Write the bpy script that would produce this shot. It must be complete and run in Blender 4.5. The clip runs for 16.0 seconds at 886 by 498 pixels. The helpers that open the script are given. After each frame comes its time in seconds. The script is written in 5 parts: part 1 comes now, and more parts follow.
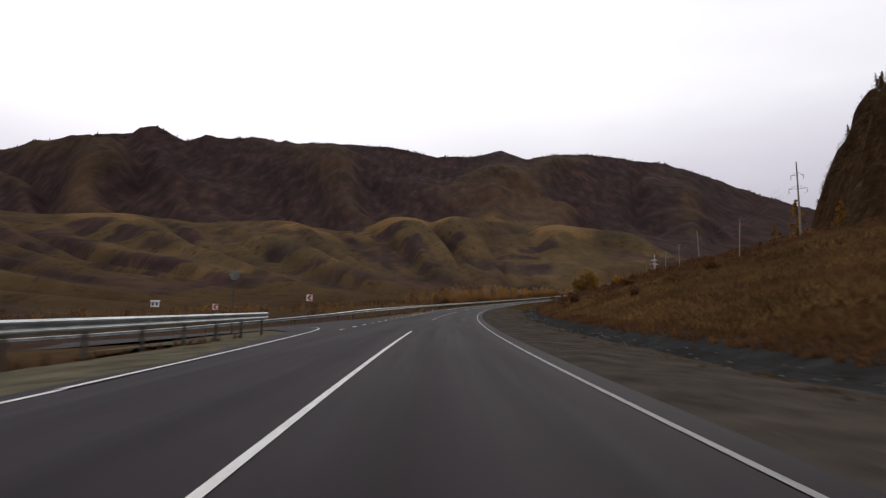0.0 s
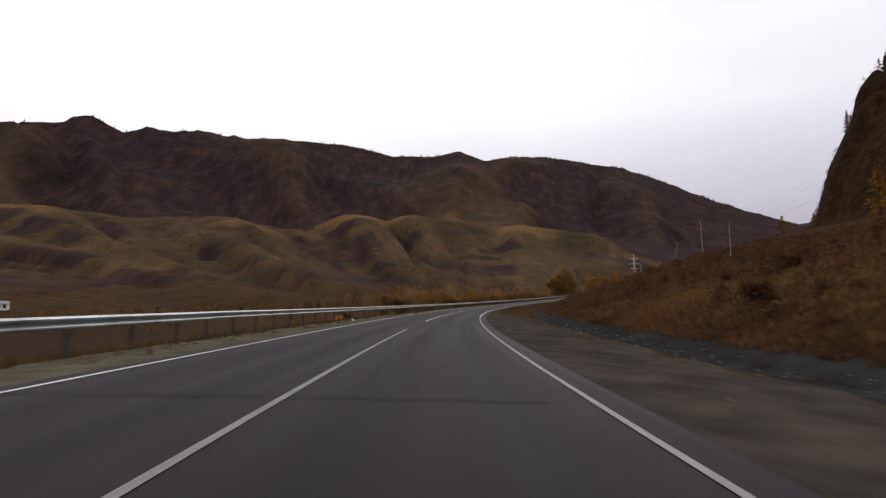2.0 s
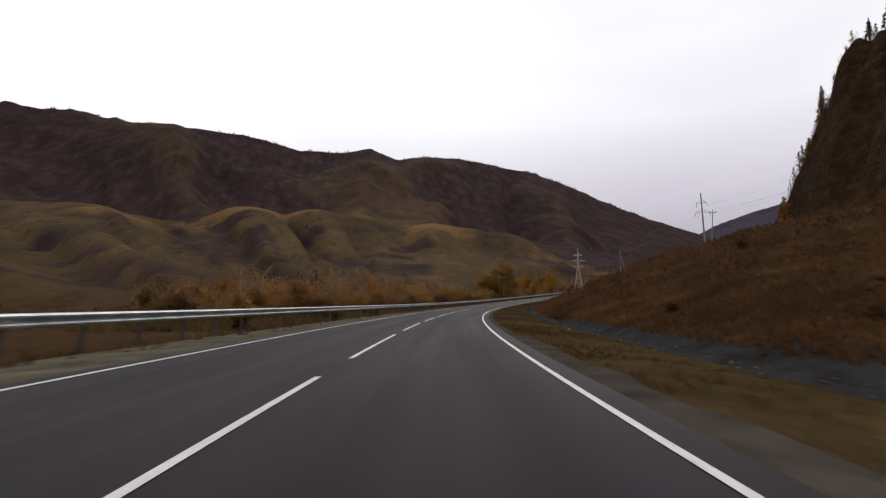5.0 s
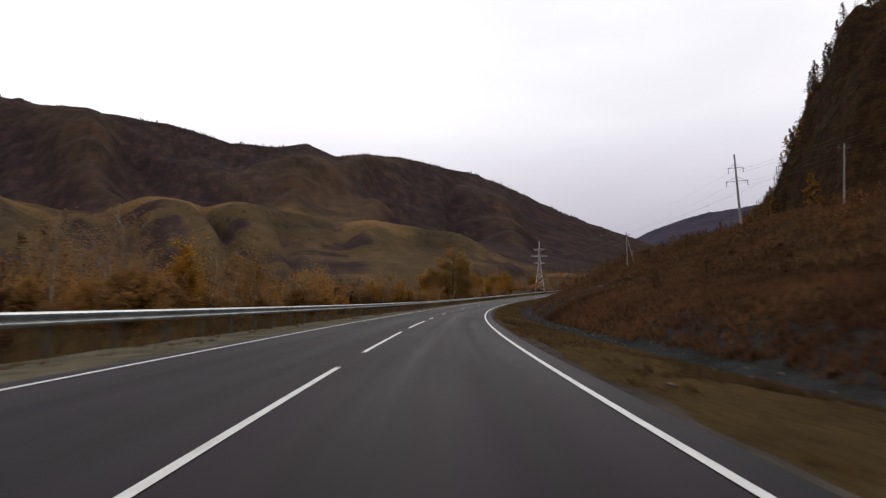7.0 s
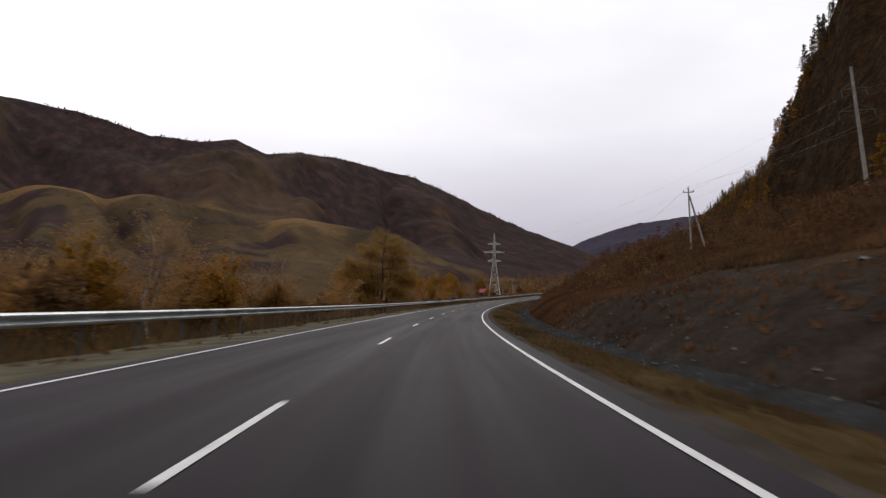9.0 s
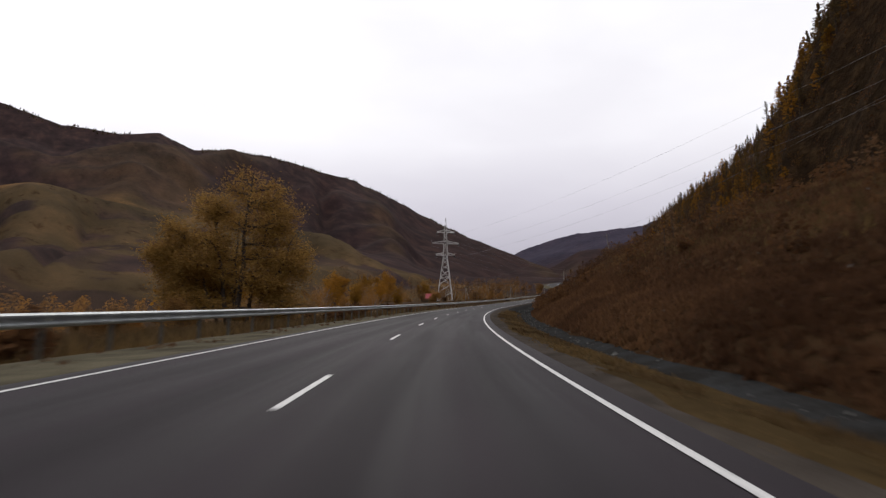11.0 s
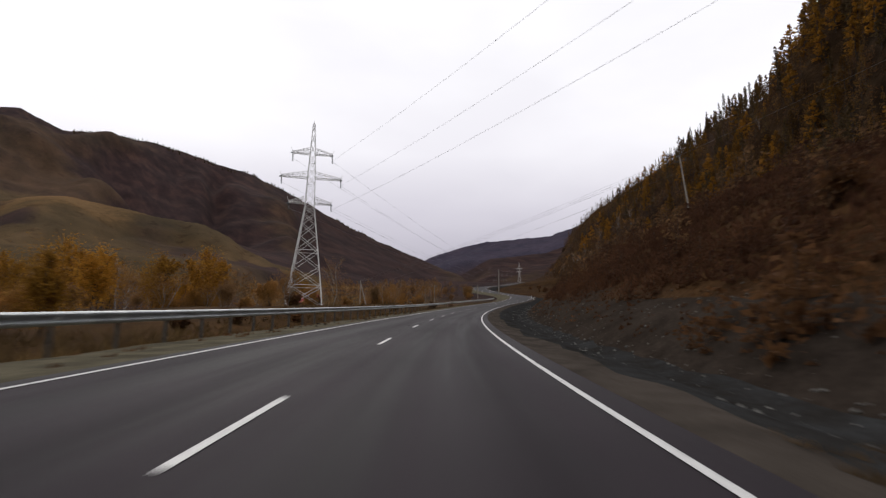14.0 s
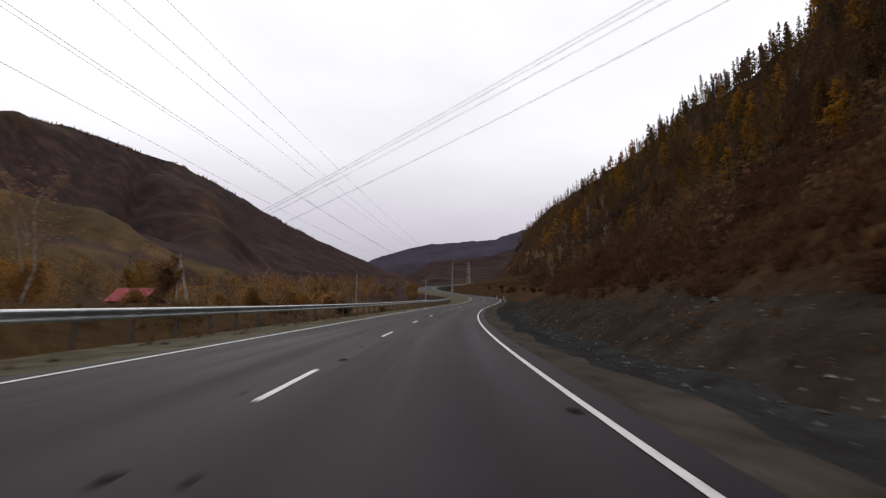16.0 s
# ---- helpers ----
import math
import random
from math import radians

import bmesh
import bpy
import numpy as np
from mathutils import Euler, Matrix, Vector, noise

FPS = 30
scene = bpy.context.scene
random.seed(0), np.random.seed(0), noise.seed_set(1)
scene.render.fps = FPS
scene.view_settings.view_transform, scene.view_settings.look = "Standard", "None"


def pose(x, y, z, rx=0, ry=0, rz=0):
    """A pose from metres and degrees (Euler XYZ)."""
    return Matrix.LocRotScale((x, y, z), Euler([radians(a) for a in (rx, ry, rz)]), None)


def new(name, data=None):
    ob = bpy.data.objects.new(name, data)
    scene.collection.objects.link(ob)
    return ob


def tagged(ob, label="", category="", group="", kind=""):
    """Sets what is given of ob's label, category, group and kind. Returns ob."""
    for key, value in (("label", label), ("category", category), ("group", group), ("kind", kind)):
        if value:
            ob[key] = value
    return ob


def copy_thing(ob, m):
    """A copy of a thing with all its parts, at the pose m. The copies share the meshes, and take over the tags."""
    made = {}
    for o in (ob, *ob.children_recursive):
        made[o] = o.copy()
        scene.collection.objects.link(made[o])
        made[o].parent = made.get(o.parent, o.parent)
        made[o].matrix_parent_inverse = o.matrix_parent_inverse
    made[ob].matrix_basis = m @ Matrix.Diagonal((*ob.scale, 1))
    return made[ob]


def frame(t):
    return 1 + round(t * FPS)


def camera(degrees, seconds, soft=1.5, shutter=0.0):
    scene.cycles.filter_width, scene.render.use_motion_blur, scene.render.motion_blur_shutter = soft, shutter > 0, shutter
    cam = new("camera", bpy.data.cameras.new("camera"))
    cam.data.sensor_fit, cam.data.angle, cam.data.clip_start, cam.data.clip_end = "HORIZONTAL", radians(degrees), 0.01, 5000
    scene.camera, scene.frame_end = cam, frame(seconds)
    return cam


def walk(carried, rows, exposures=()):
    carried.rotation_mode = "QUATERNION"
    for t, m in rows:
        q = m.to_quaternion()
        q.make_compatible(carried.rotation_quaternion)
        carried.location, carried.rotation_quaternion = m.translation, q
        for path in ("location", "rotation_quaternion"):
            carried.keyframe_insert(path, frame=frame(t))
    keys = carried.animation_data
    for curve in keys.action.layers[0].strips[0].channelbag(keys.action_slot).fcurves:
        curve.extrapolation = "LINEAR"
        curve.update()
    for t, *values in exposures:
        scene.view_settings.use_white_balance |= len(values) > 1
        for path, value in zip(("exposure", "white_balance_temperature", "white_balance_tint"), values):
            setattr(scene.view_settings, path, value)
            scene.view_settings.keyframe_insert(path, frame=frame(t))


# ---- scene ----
cam = camera(76.2, 16.0, soft=1.3, shutter=0.3)
PATH = [
    (0.0, pose(1.39, 0.00, 1.137, 96.10, -0.15, -1.29)),
    (0.5, pose(1.75, 14.69, 1.165, 96.11, -0.17, -2.51)),
    (1.0, pose(2.41, 29.36, 1.240, 96.11, -0.20, -3.76)),
    (1.5, pose(3.24, 44.02, 1.355, 96.31, -0.23, -4.72)),
    (2.0, pose(4.38, 58.66, 1.508, 96.50, -0.25, -5.74)),
    (2.5, pose(5.77, 73.27, 1.695, 96.52, -0.28, -7.08)),
    (3.0, pose(7.52, 87.84, 1.915, 96.53, -0.30, -8.50)),
    (3.5, pose(9.71, 102.35, 2.165, 96.66, -0.33, -10.13)),
    (4.0, pose(12.29, 116.80, 2.445, 96.79, -0.35, -11.80)),
    (4.5, pose(15.25, 131.17, 2.753, 96.91, -0.38, -13.37)),
    (5.0, pose(18.62, 145.44, 3.088, 97.03, -0.40, -14.95)),
    (5.5, pose(22.39, 159.62, 3.451, 97.14, -0.43, -16.51)),
    (6.0, pose(26.55, 173.69, 3.840, 97.23, -0.45, -18.04)),
    (6.5, pose(31.09, 187.64, 4.256, 97.33, -0.47, -19.57)),
    (7.0, pose(35.96, 201.48, 4.700, 97.36, -0.50, -21.11)),
    (7.5, pose(41.27, 215.16, 5.175, 97.54, -0.53, -22.69)),
    (8.0, pose(46.95, 228.69, 5.683, 97.73, -0.55, -24.26)),
    (8.5, pose(52.98, 242.07, 6.229, 97.92, -0.58, -25.94)),
    (9.0, pose(59.36, 255.29, 6.817, 98.12, -0.60, -27.59)),
    (9.5, pose(66.11, 268.32, 7.452, 98.33, -0.62, -29.07)),
    (10.0, pose(73.20, 281.17, 8.135, 98.54, -0.65, -30.59)),
    (10.5, pose(80.63, 293.82, 8.870, 98.78, -0.68, -32.15)),
    (11.0, pose(88.41, 306.27, 9.657, 99.02, -0.70, -33.74)),
    (11.5, pose(96.54, 318.49, 10.494, 99.25, -0.73, -35.33)),
    (12.0, pose(104.99, 330.48, 11.378, 99.02, -0.75, -36.72)),
    (12.5, pose(113.83, 342.19, 12.305, 99.31, -0.78, -38.67)),
    (13.0, pose(122.96, 353.68, 13.271, 99.50, -0.80, -40.23)),
    (13.5, pose(132.40, 364.92, 14.270, 99.66, -0.83, -41.76)),
    (14.0, pose(142.15, 375.88, 15.299, 99.88, -0.85, -43.11)),
    (14.5, pose(152.18, 386.58, 16.357, 100.10, -0.88, -44.42)),
    (15.0, pose(162.49, 397.03, 17.446, 99.96, -0.90, -45.85)),
    (15.5, pose(173.08, 407.19, 18.567, 100.10, -0.93, -47.37)),
    (16.0, pose(183.92, 417.07, 19.729, 100.27, -0.95, -48.87)),
]
walk(cam, PATH)
KAPPA = [1.27, 1.36, 1.45, 1.77, 1.94, 1.86, 1.89, 1.76, 1.88, 1.91, 1.84, 1.67, 1.65]  # bend of the road, per km, every 44.44 m
SAG = [3.08, 2.39, 1.7, 1.41, 1.26, 1.21, 1.51, 2.16, 2.46, 2.0, 1.31, 1.48, 2.55]  # change of its grade, per 10 km
FAR_ROAD = [(277.7, 489.2, 29.7), (301.8, 505.5, 33.2), (324.7, 526.2, 36.9), (340.4, 549.0, 40.3), (353.3, 568.8, 43.6), (367.6, 588.5, 47.3),
            (391.2, 603.6, 51.4), (430.0, 622.0, 57.0), (500.0, 655.0, 68.0), (600.0, 700.0, 82.0), (720.0, 760.0, 96.0)]
HALF = 3.74          # centre line to edge line
RAIL_D = -7.1        # guard rail, metres to the side of the centre line

# ---- world and light ----
world = bpy.data.worlds.new("overcast_sky")
scene.world = world
world.use_nodes = True
wn, wl = world.node_tree.nodes, world.node_tree.links
wn.clear()
w_out = wn.new("ShaderNodeOutputWorld")
w_bg = wn.new("ShaderNodeBackground")
w_sky = wn.new("ShaderNodeTexSky")
w_sky.sky_type = "NISHITA"
w_sky.sun_disc = False
w_sky.sun_elevation, w_sky.sun_rotation = radians(38), radians(-25)
w_sky.air_density, w_sky.dust_density, w_sky.ozone_density = 1.0, 4.0, 1.0
w_hsv = wn.new("ShaderNodeHueSaturation")
w_hsv.inputs["Saturation"].default_value = 0.12
w_co = wn.new("ShaderNodeTexCoord")
w_map = wn.new("ShaderNodeMapping")
w_map.inputs["Scale"].default_value = (1.0, 1.0, 2.6)
w_noise = wn.new("ShaderNodeTexNoise")
w_noise.inputs["Scale"].default_value = 2.2
w_noise.inputs["Detail"].default_value = 4.0
w_ramp = wn.new("ShaderNodeValToRGB")
w_ramp.color_ramp.elements[0].position, w_ramp.color_ramp.elements[0].color = 0.3, (0.93, 0.922, 0.955, 1)
w_ramp.color_ramp.elements[1].position, w_ramp.color_ramp.elements[1].color = 0.68, (1.07, 1.068, 1.08, 1)
w_sep = wn.new("ShaderNodeSeparateXYZ")
w_up = wn.new("ShaderNodeValToRGB")          # cloud deck: thicker and greyer low down
ue = w_up.color_ramp.elements
ue[0].position, ue[0].color = 0.14, (0.505, 0.482, 0.552, 1)
ue[1].position, ue[1].color = 0.60, (1.12, 1.12, 1.13, 1)
um = ue.new(0.23)
um.color = (0.705, 0.682, 0.748, 1)
un = ue.new(0.33)
un.color = (0.975, 0.962, 0.998, 1)
w_deck = wn.new("ShaderNodeMix")
w_deck.data_type, w_deck.blend_type = "RGBA", "MULTIPLY"
w_deck.inputs[0].default_value = 1.0
w_mix = wn.new("ShaderNodeMix")
w_mix.data_type = "RGBA"
w_mix.inputs[0].default_value = 0.88
w_gain = wn.new("ShaderNodeMix")
w_gain.data_type, w_gain.blend_type = "RGBA", "MULTIPLY"
w_gain.inputs[0].default_value = 1.0
w_gain.inputs[7].default_value = (9.5, 9.5, 9.5, 1)
wl.new(w_sky.outputs[0], w_hsv.inputs["Color"])
wl.new(w_co.outputs["Generated"], w_map.inputs[0])
wl.new(w_map.outputs[0], w_noise.inputs["Vector"])
wl.new(w_noise.outputs["Fac"], w_ramp.inputs[0])
wl.new(w_co.outputs["Generated"], w_sep.inputs[0])
wl.new(w_sep.outputs["Z"], w_up.inputs[0])
wl.new(w_ramp.outputs[0], w_deck.inputs[6])
wl.new(w_up.outputs[0], w_deck.inputs[7])
wl.new(w_deck.outputs[2], w_gain.inputs[6])
wl.new(w_hsv.outputs[0], w_mix.inputs[6])
wl.new(w_gain.outputs[2], w_mix.inputs[7])
wl.new(w_mix.outputs[2], w_bg.inputs["Color"])
w_bg.inputs["Strength"].default_value = 0.11
wl.new(w_bg.outputs[0], w_out.inputs[0])

sun = new("sun", bpy.data.lights.new("sun", "SUN"))
sun.data.energy, sun.data.angle, sun.data.color = 0.55, radians(20), (1.0, 0.95, 0.88)
sun.matrix_world = pose(0, 0, 300, 52, 0, 155)
scene.view_settings.exposure = 0.0


# ---- materials ----
def material(name, rough=0.9, metal=0.0, spec=0.3):
    m = bpy.data.materials.new(name)
    m.use_nodes = True
    b = m.node_tree.nodes["Principled BSDF"]
    b.inputs["Roughness"].default_value = rough
    b.inputs["Metallic"].default_value = metal
    b.inputs["Specular IOR Level"].default_value = spec
    return m, m.node_tree.nodes, m.node_tree.links, b


def noise_tex(n, l, scale, detail=4.0, rough=0.55, coords=None, stretch=None):
    t = n.new("ShaderNodeTexNoise")
    t.inputs["Scale"].default_value = scale
    t.inputs["Detail"].default_value = detail
    t.inputs["Roughness"].default_value = rough
    if coords is not None:
        if stretch:
            mp = n.new("ShaderNodeMapping")
            mp.inputs["Scale"].default_value = stretch
            l.new(coords, mp.inputs[0])
            coords = mp.outputs[0]
        l.new(coords, t.inputs["Vector"])
    return t.outputs["Fac"]


def ramp(n, l, fac, stops):
    r = n.new("ShaderNodeValToRGB")
    e = r.color_ramp.elements
    while len(e) < len(stops):
        e.new(0.5)
    for k, (p, c) in zip(e, stops):
        k.position, k.color = p, (*c, 1)
    l.new(fac, r.inputs[0])
    return r.outputs[0]


def blend(n, l, fac, a, b, mode="MIX"):
    m = n.new("ShaderNodeMix")
    m.data_type, m.blend_type = "RGBA", mode
    for sock, v in ((m.inputs[0], fac), (m.inputs[6], a), (m.inputs[7], b)):
        if isinstance(v, (int, float)):
            sock.default_value = v
        elif isinstance(v, tuple):
            sock.default_value = (*v, 1)
        else:
            l.new(v, sock)
    return m.outputs[2]


def bump(n, l, b, height, strength, distance):
    k = n.new("ShaderNodeBump")
    k.inputs["Strength"].default_value = strength
    k.inputs["Distance"].default_value = distance
    l.new(height, k.inputs["Height"])
    l.new(k.outputs[0], b.inputs["Normal"])


def mottled(name, dark, light, scale=3.0, fine=40.0, rough=0.9, metal=0.0, spec=0.06, bump_d=0.02, vary=0.0):
    """A surface of two tones, patchy at one scale and grained at another."""
    m, n, l, b = material(name, rough, metal, spec)
    co = n.new("ShaderNodeTexCoord").outputs["Object"]
    big, small = noise_tex(n, l, scale, 4, 0.6, co), noise_tex(n, l, fine, 3, 0.6, co)
    c = ramp(n, l, big, [(0.32, dark), (0.68, light)])
    g = ramp(n, l, small, [(0.3, (0.72, 0.72, 0.72)), (0.7, (1.25, 1.25, 1.25))])
    c = blend(n, l, 1.0, c, g, "MULTIPLY")
    if vary:
        rnd = n.new("ShaderNodeObjectInfo").outputs["Random"]
        c = blend(n, l, 1.0, c, ramp(n, l, rnd, [(0.0, (1 - vary,) * 3), (1.0, (1 + vary, 1 + vary * 0.8, 1 + vary * 0.4))]), "MULTIPLY")
    l.new(c, b.inputs["Base Color"])
    bump(n, l, b, small, 0.5, bump_d)
    return m


def leafy(name, a, bcol, vary=0.25, patch=0.0):
    """Foliage: each clump its own tone, each tree a little different."""
    m, n, l, b = material(name, 0.8, 0.0, 0.06)
    isl = n.new("ShaderNodeNewGeometry").outputs["Random Per Island"]
    c = ramp(n, l, isl, [(0.0, a), (1.0, bcol)])
    rnd = n.new("ShaderNodeObjectInfo").outputs["Random"]
    c = blend(n, l, 1.0, c, ramp(n, l, rnd, [(0.0, (1 - vary, 1 - vary, 1 - vary)), (0.5, (1.0, 0.95, 0.9)), (1.0, (1 + vary, 1 + vary * 0.7, 1.0))]), "MULTIPLY")
    if patch:
        spot = noise_tex(n, l, patch, 4, 0.6, n.new("ShaderNodeTexCoord").outputs["Object"])
        c = blend(n, l, 1.0, c, ramp(n, l, spot, [(0.34, (0.58, 0.55, 0.55)), (0.5, (0.95, 0.93, 0.92)), (0.66, (1.38, 1.38, 1.22))]), "MULTIPLY")
    l.new(c, b.inputs["Base Color"])
    tr, mx = n.new("ShaderNodeBsdfTranslucent"), n.new("ShaderNodeMixShader")
    mx.inputs[0].default_value = 0.5
    l.new(c, tr.inputs["Color"])
    l.new(b.outputs[0], mx.inputs[1])
    l.new(tr.outputs[0], mx.inputs[2])
    l.new(mx.outputs[0], n["Material Output"].inputs["Surface"])
    return m


def asphalt_material():
    m, n, l, b = material("asphalt", 0.8, 0.0, 0.10)
    co = n.new("ShaderNodeTexCoord").outputs["Object"]
    uv = n.new("ShaderNodeUVMap").outputs[0]
    patch = noise_tex(n, l, 0.16, 4, 0.6, co)
    wear = noise_tex(n, l, 1.0, 3, 0.6, uv, (1.1, 0.03, 1.0))     # long streaks along the lanes
    grain = noise_tex(n, l, 90.0, 2, 0.7, co)
    c = ramp(n, l, patch, [(0.3, (0.0124, 0.0096, 0.0116)), (0.7, (0.0206, 0.0161, 0.0190))])
    c = blend(n, l, 1.0, c, ramp(n, l, wear, [(0.3, (0.72, 0.71, 0.73)), (0.7, (1.25, 1.23, 1.25))]), "MULTIPLY")
    c = blend(n, l, 1.0, c, ramp(n, l, grain, [(0.3, (0.7, 0.7, 0.7)), (0.7, (1.3, 1.3, 1.3))]), "MULTIPLY")
    sx = n.new("ShaderNodeSeparateXYZ")
    l.new(uv, sx.inputs[0])
    v = sx.outputs[0]
    for off in (0.0, 1.87, 0.78):                 # distance to the nearest wheel track
        sub, ab = n.new("ShaderNodeMath"), n.new("ShaderNodeMath")
        sub.operation, ab.operation = "SUBTRACT", "ABSOLUTE"
        sub.inputs[1].default_value = off
        l.new(v, sub.inputs[0])
        l.new(sub.outputs[0], ab.inputs[0])
        v = ab.outputs[0]
    c = blend(n, l, 1.0, c, ramp(n, l, v, [(0.08, (0.76, 0.75, 0.76)), (0.55, (1.10, 1.09, 1.10))]), "MULTIPLY")
    l.new(c, b.inputs["Base Color"])
    l.new(ramp(n, l, wear, [(0.25, (0.62, 0.62, 0.62)), (0.75, (0.85, 0.85, 0.85))]), b.inputs["Roughness"])
    bump(n, l, b, grain, 0.35, 0.006)
    return m


def terrain_material():
    """Land cover by the sheet's own map: r olive pasture, g dark heath and wood, b brown brush, alpha painted far haze;
    the rest bare rock.
    """
    m, n, l, b = material("hillside", 0.95, 0.0, 0.008)
    co = n.new("ShaderNodeTexCoord").outputs["Object"]
    att = n.new("ShaderNodeAttribute")
    att.attribute_name = "cover"
    sep = n.new("ShaderNodeSeparateColor")
    l.new(att.outputs["Color"], sep.inputs[0])
    huge = noise_tex(n, l, 0.006, 6, 0.62, co)
    big = noise_tex(n, l, 0.035, 6, 0.65, co)
    mid = noise_tex(n, l, 0.22, 5, 0.65, co)
    fine = noise_tex(n, l, 2.2, 5, 0.7, co)
    depth_noise = noise_tex(n, l, 0.045, 6, 0.62, co, (1.0, 0.28, 0.5))     # stretched along y to fit the camera's grazing view of the slopes
    olive = ramp(n, l, depth_noise, [(0.3, (0.048, 0.0332, 0.0178)), (0.5, (0.065, 0.0440, 0.0230)), (0.72, (0.095, 0.0595, 0.0295))])
    # heath tones lifted and blued, with the mountain's haze put into the colour
    heath = ramp(n, l, depth_noise, [(0.28, (0.0165, 0.0113, 0.0122)), (0.5, (0.0300, 0.0187, 0.0190)), (0.72, (0.052, 0.0305, 0.0265))])
    brush = ramp(n, l, mid, [(0.28, (0.025, 0.0134, 0.0070)), (0.5, (0.040, 0.0212, 0.0100)), (0.72, (0.068, 0.036, 0.0145))])
    rock = ramp(n, l, mid, [(0.3, (0.010, 0.007, 0.005)), (0.52, (0.022, 0.0145, 0.009)), (0.72, (0.050, 0.032, 0.018))])
    # dark speckle, also stretched along y to fit the grazing view
    dots = noise_tex(n, l, 0.10, 4, 0.7, co, (1.0, 0.35, 0.6))
    olive = blend(n, l, 1.0, olive, ramp(n, l, dots, [(0.55, (1.0, 1.0, 1.0)), (0.66, (0.55, 0.48, 0.45))]), "MULTIPLY")
    st = n.new("ShaderNodeAttribute")
    st.attribute_name = "straw"
    # dry straw tint that also paints sunlight onto the low hills' tops
    olive = blend(n, l, st.outputs["Fac"], olive, ramp(n, l, mid, [(0.3, (0.085, 0.051, 0.0225)), (0.7, (0.185, 0.106, 0.045))]))
    c = blend(n, l, sep.outputs[0], rock, olive)
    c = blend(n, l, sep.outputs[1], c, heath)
    c = blend(n, l, sep.outputs[2], c, brush)
    sn = n.new("ShaderNodeAttribute")
    sn.attribute_name = "stony"
    c = blend(n, l, sn.outputs["Fac"], c, ramp(n, l, mid, [(0.3, (0.0195, 0.0152, 0.0124)), (0.7, (0.036, 0.0283, 0.0228))]))
    # far ground tinted blue: distance haze put into the base colour
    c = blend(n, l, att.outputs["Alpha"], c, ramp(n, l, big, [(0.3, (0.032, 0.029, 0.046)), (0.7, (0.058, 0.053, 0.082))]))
    c = blend(n, l, 1.0, c, ramp(n, l, huge, [(0.3, (0.76, 0.80, 0.80)), (0.7, (1.22, 1.15, 1.08))]), "MULTIPLY")
    c = blend(n, l, 1.0, c, ramp(n, l, fine, [(0.28, (0.62, 0.62, 0.62)), (0.72, (1.35, 1.35, 1.35))]), "MULTIPLY")
    l.new(c, b.inputs["Base Color"])
    crag, free = n.new("ShaderNodeMath"), n.new("ShaderNodeMath")       # broken relief where the rock is bare
    free.operation, crag.operation = "SUBTRACT", "MULTIPLY"
    free.inputs[0].default_value = 1.0
    l.new(sep.outputs[0], free.inputs[1])
    l.new(mid, crag.inputs[0])
    l.new(free.outputs[0], crag.inputs[1])
    k = n.new("ShaderNodeBump")
    k.inputs["Strength"].default_value, k.inputs["Distance"].default_value = 0.7, 3.0
    l.new(crag.outputs[0], k.inputs["Height"])
    bump(n, l, b, depth_noise, 0.20, 2.0)
    l.new(k.outputs[0], b.inputs["Normal"].links[0].from_node.inputs["Normal"])
    return m


def paint_material(name="road_paint", worn=0.0):
    m, n, l, b = material(name, 0.6, 0.0, 0.3)
    co = n.new("ShaderNodeTexCoord").outputs["Object"]
    g = noise_tex(n, l, 9.0, 5, 0.75, co)
    k = 1.0 - worn
    c = ramp(n, l, g, [(0.30 + 0.12 * worn, (0.10, 0.092, 0.095)), (0.43 + 0.14 * worn, (0.48 * k, 0.47 * k, 0.46 * k)), (0.7, (0.64 * k, 0.63 * k, 0.61 * k))])
    l.new(c, b.inputs["Base Color"])
    return m


ASPHALT = asphalt_material()
TERRAIN = terrain_material()
PAINT = paint_material()
WORN_PAINT = paint_material("worn_road_paint", 0.62)
GRAVEL = mottled("roadside_gravel", (0.034, 0.0283, 0.0240), (0.066, 0.0548, 0.0462), 0.9, 28.0, 0.95, bump_d=0.03, spec=0.0)
PALE_GRAVEL = mottled("pale_gravel", (0.056, 0.0495, 0.036), (0.116, 0.102, 0.071), 0.8, 26.0, 0.95, bump_d=0.03, spec=0.0)
OLIVE = leafy("olive_leaves", (0.165, 0.100, 0.032), (0.33, 0.200, 0.062), 0.2)
VERGE = mottled("verge_earth", (0.026, 0.0146, 0.0080), (0.046, 0.0258, 0.0132), 0.35, 4.0, 0.95, bump_d=0.03, spec=0.0)
TURF = mottled("verge_turf", (0.037, 0.0250, 0.0125), (0.060, 0.0400, 0.0185), 0.5, 6.0, 0.95, bump_d=0.03, spec=0.0)
RUBBLE = mottled("stony_earth", (0.0195, 0.0150, 0.0120), (0.037, 0.0288, 0.0230), 0.5, 5.0, 0.95, bump_d=0.06, spec=0.0)
SCREE = mottled("ditch_scree", (0.018, 0.0160, 0.0142), (0.032, 0.0325, 0.0330), 0.7, 9.0, 0.9, bump_d=0.06, spec=0.0)
STONE = mottled("grey_stone", (0.05, 0.052, 0.054), (0.16, 0.16, 0.155), 2.0, 14.0, 0.85, vary=0.4)
GALV = mottled("galvanised_steel", (0.24, 0.255, 0.265), (0.42, 0.44, 0.45), 1.2, 30.0, 0.42, 0.7, 0.5, 0.002)
POST = mottled("weathered_zinc", (0.045, 0.042, 0.037), (0.105, 0.10, 0.088), 2.0, 30.0, 0.6, 0.3, 0.4, 0.002)
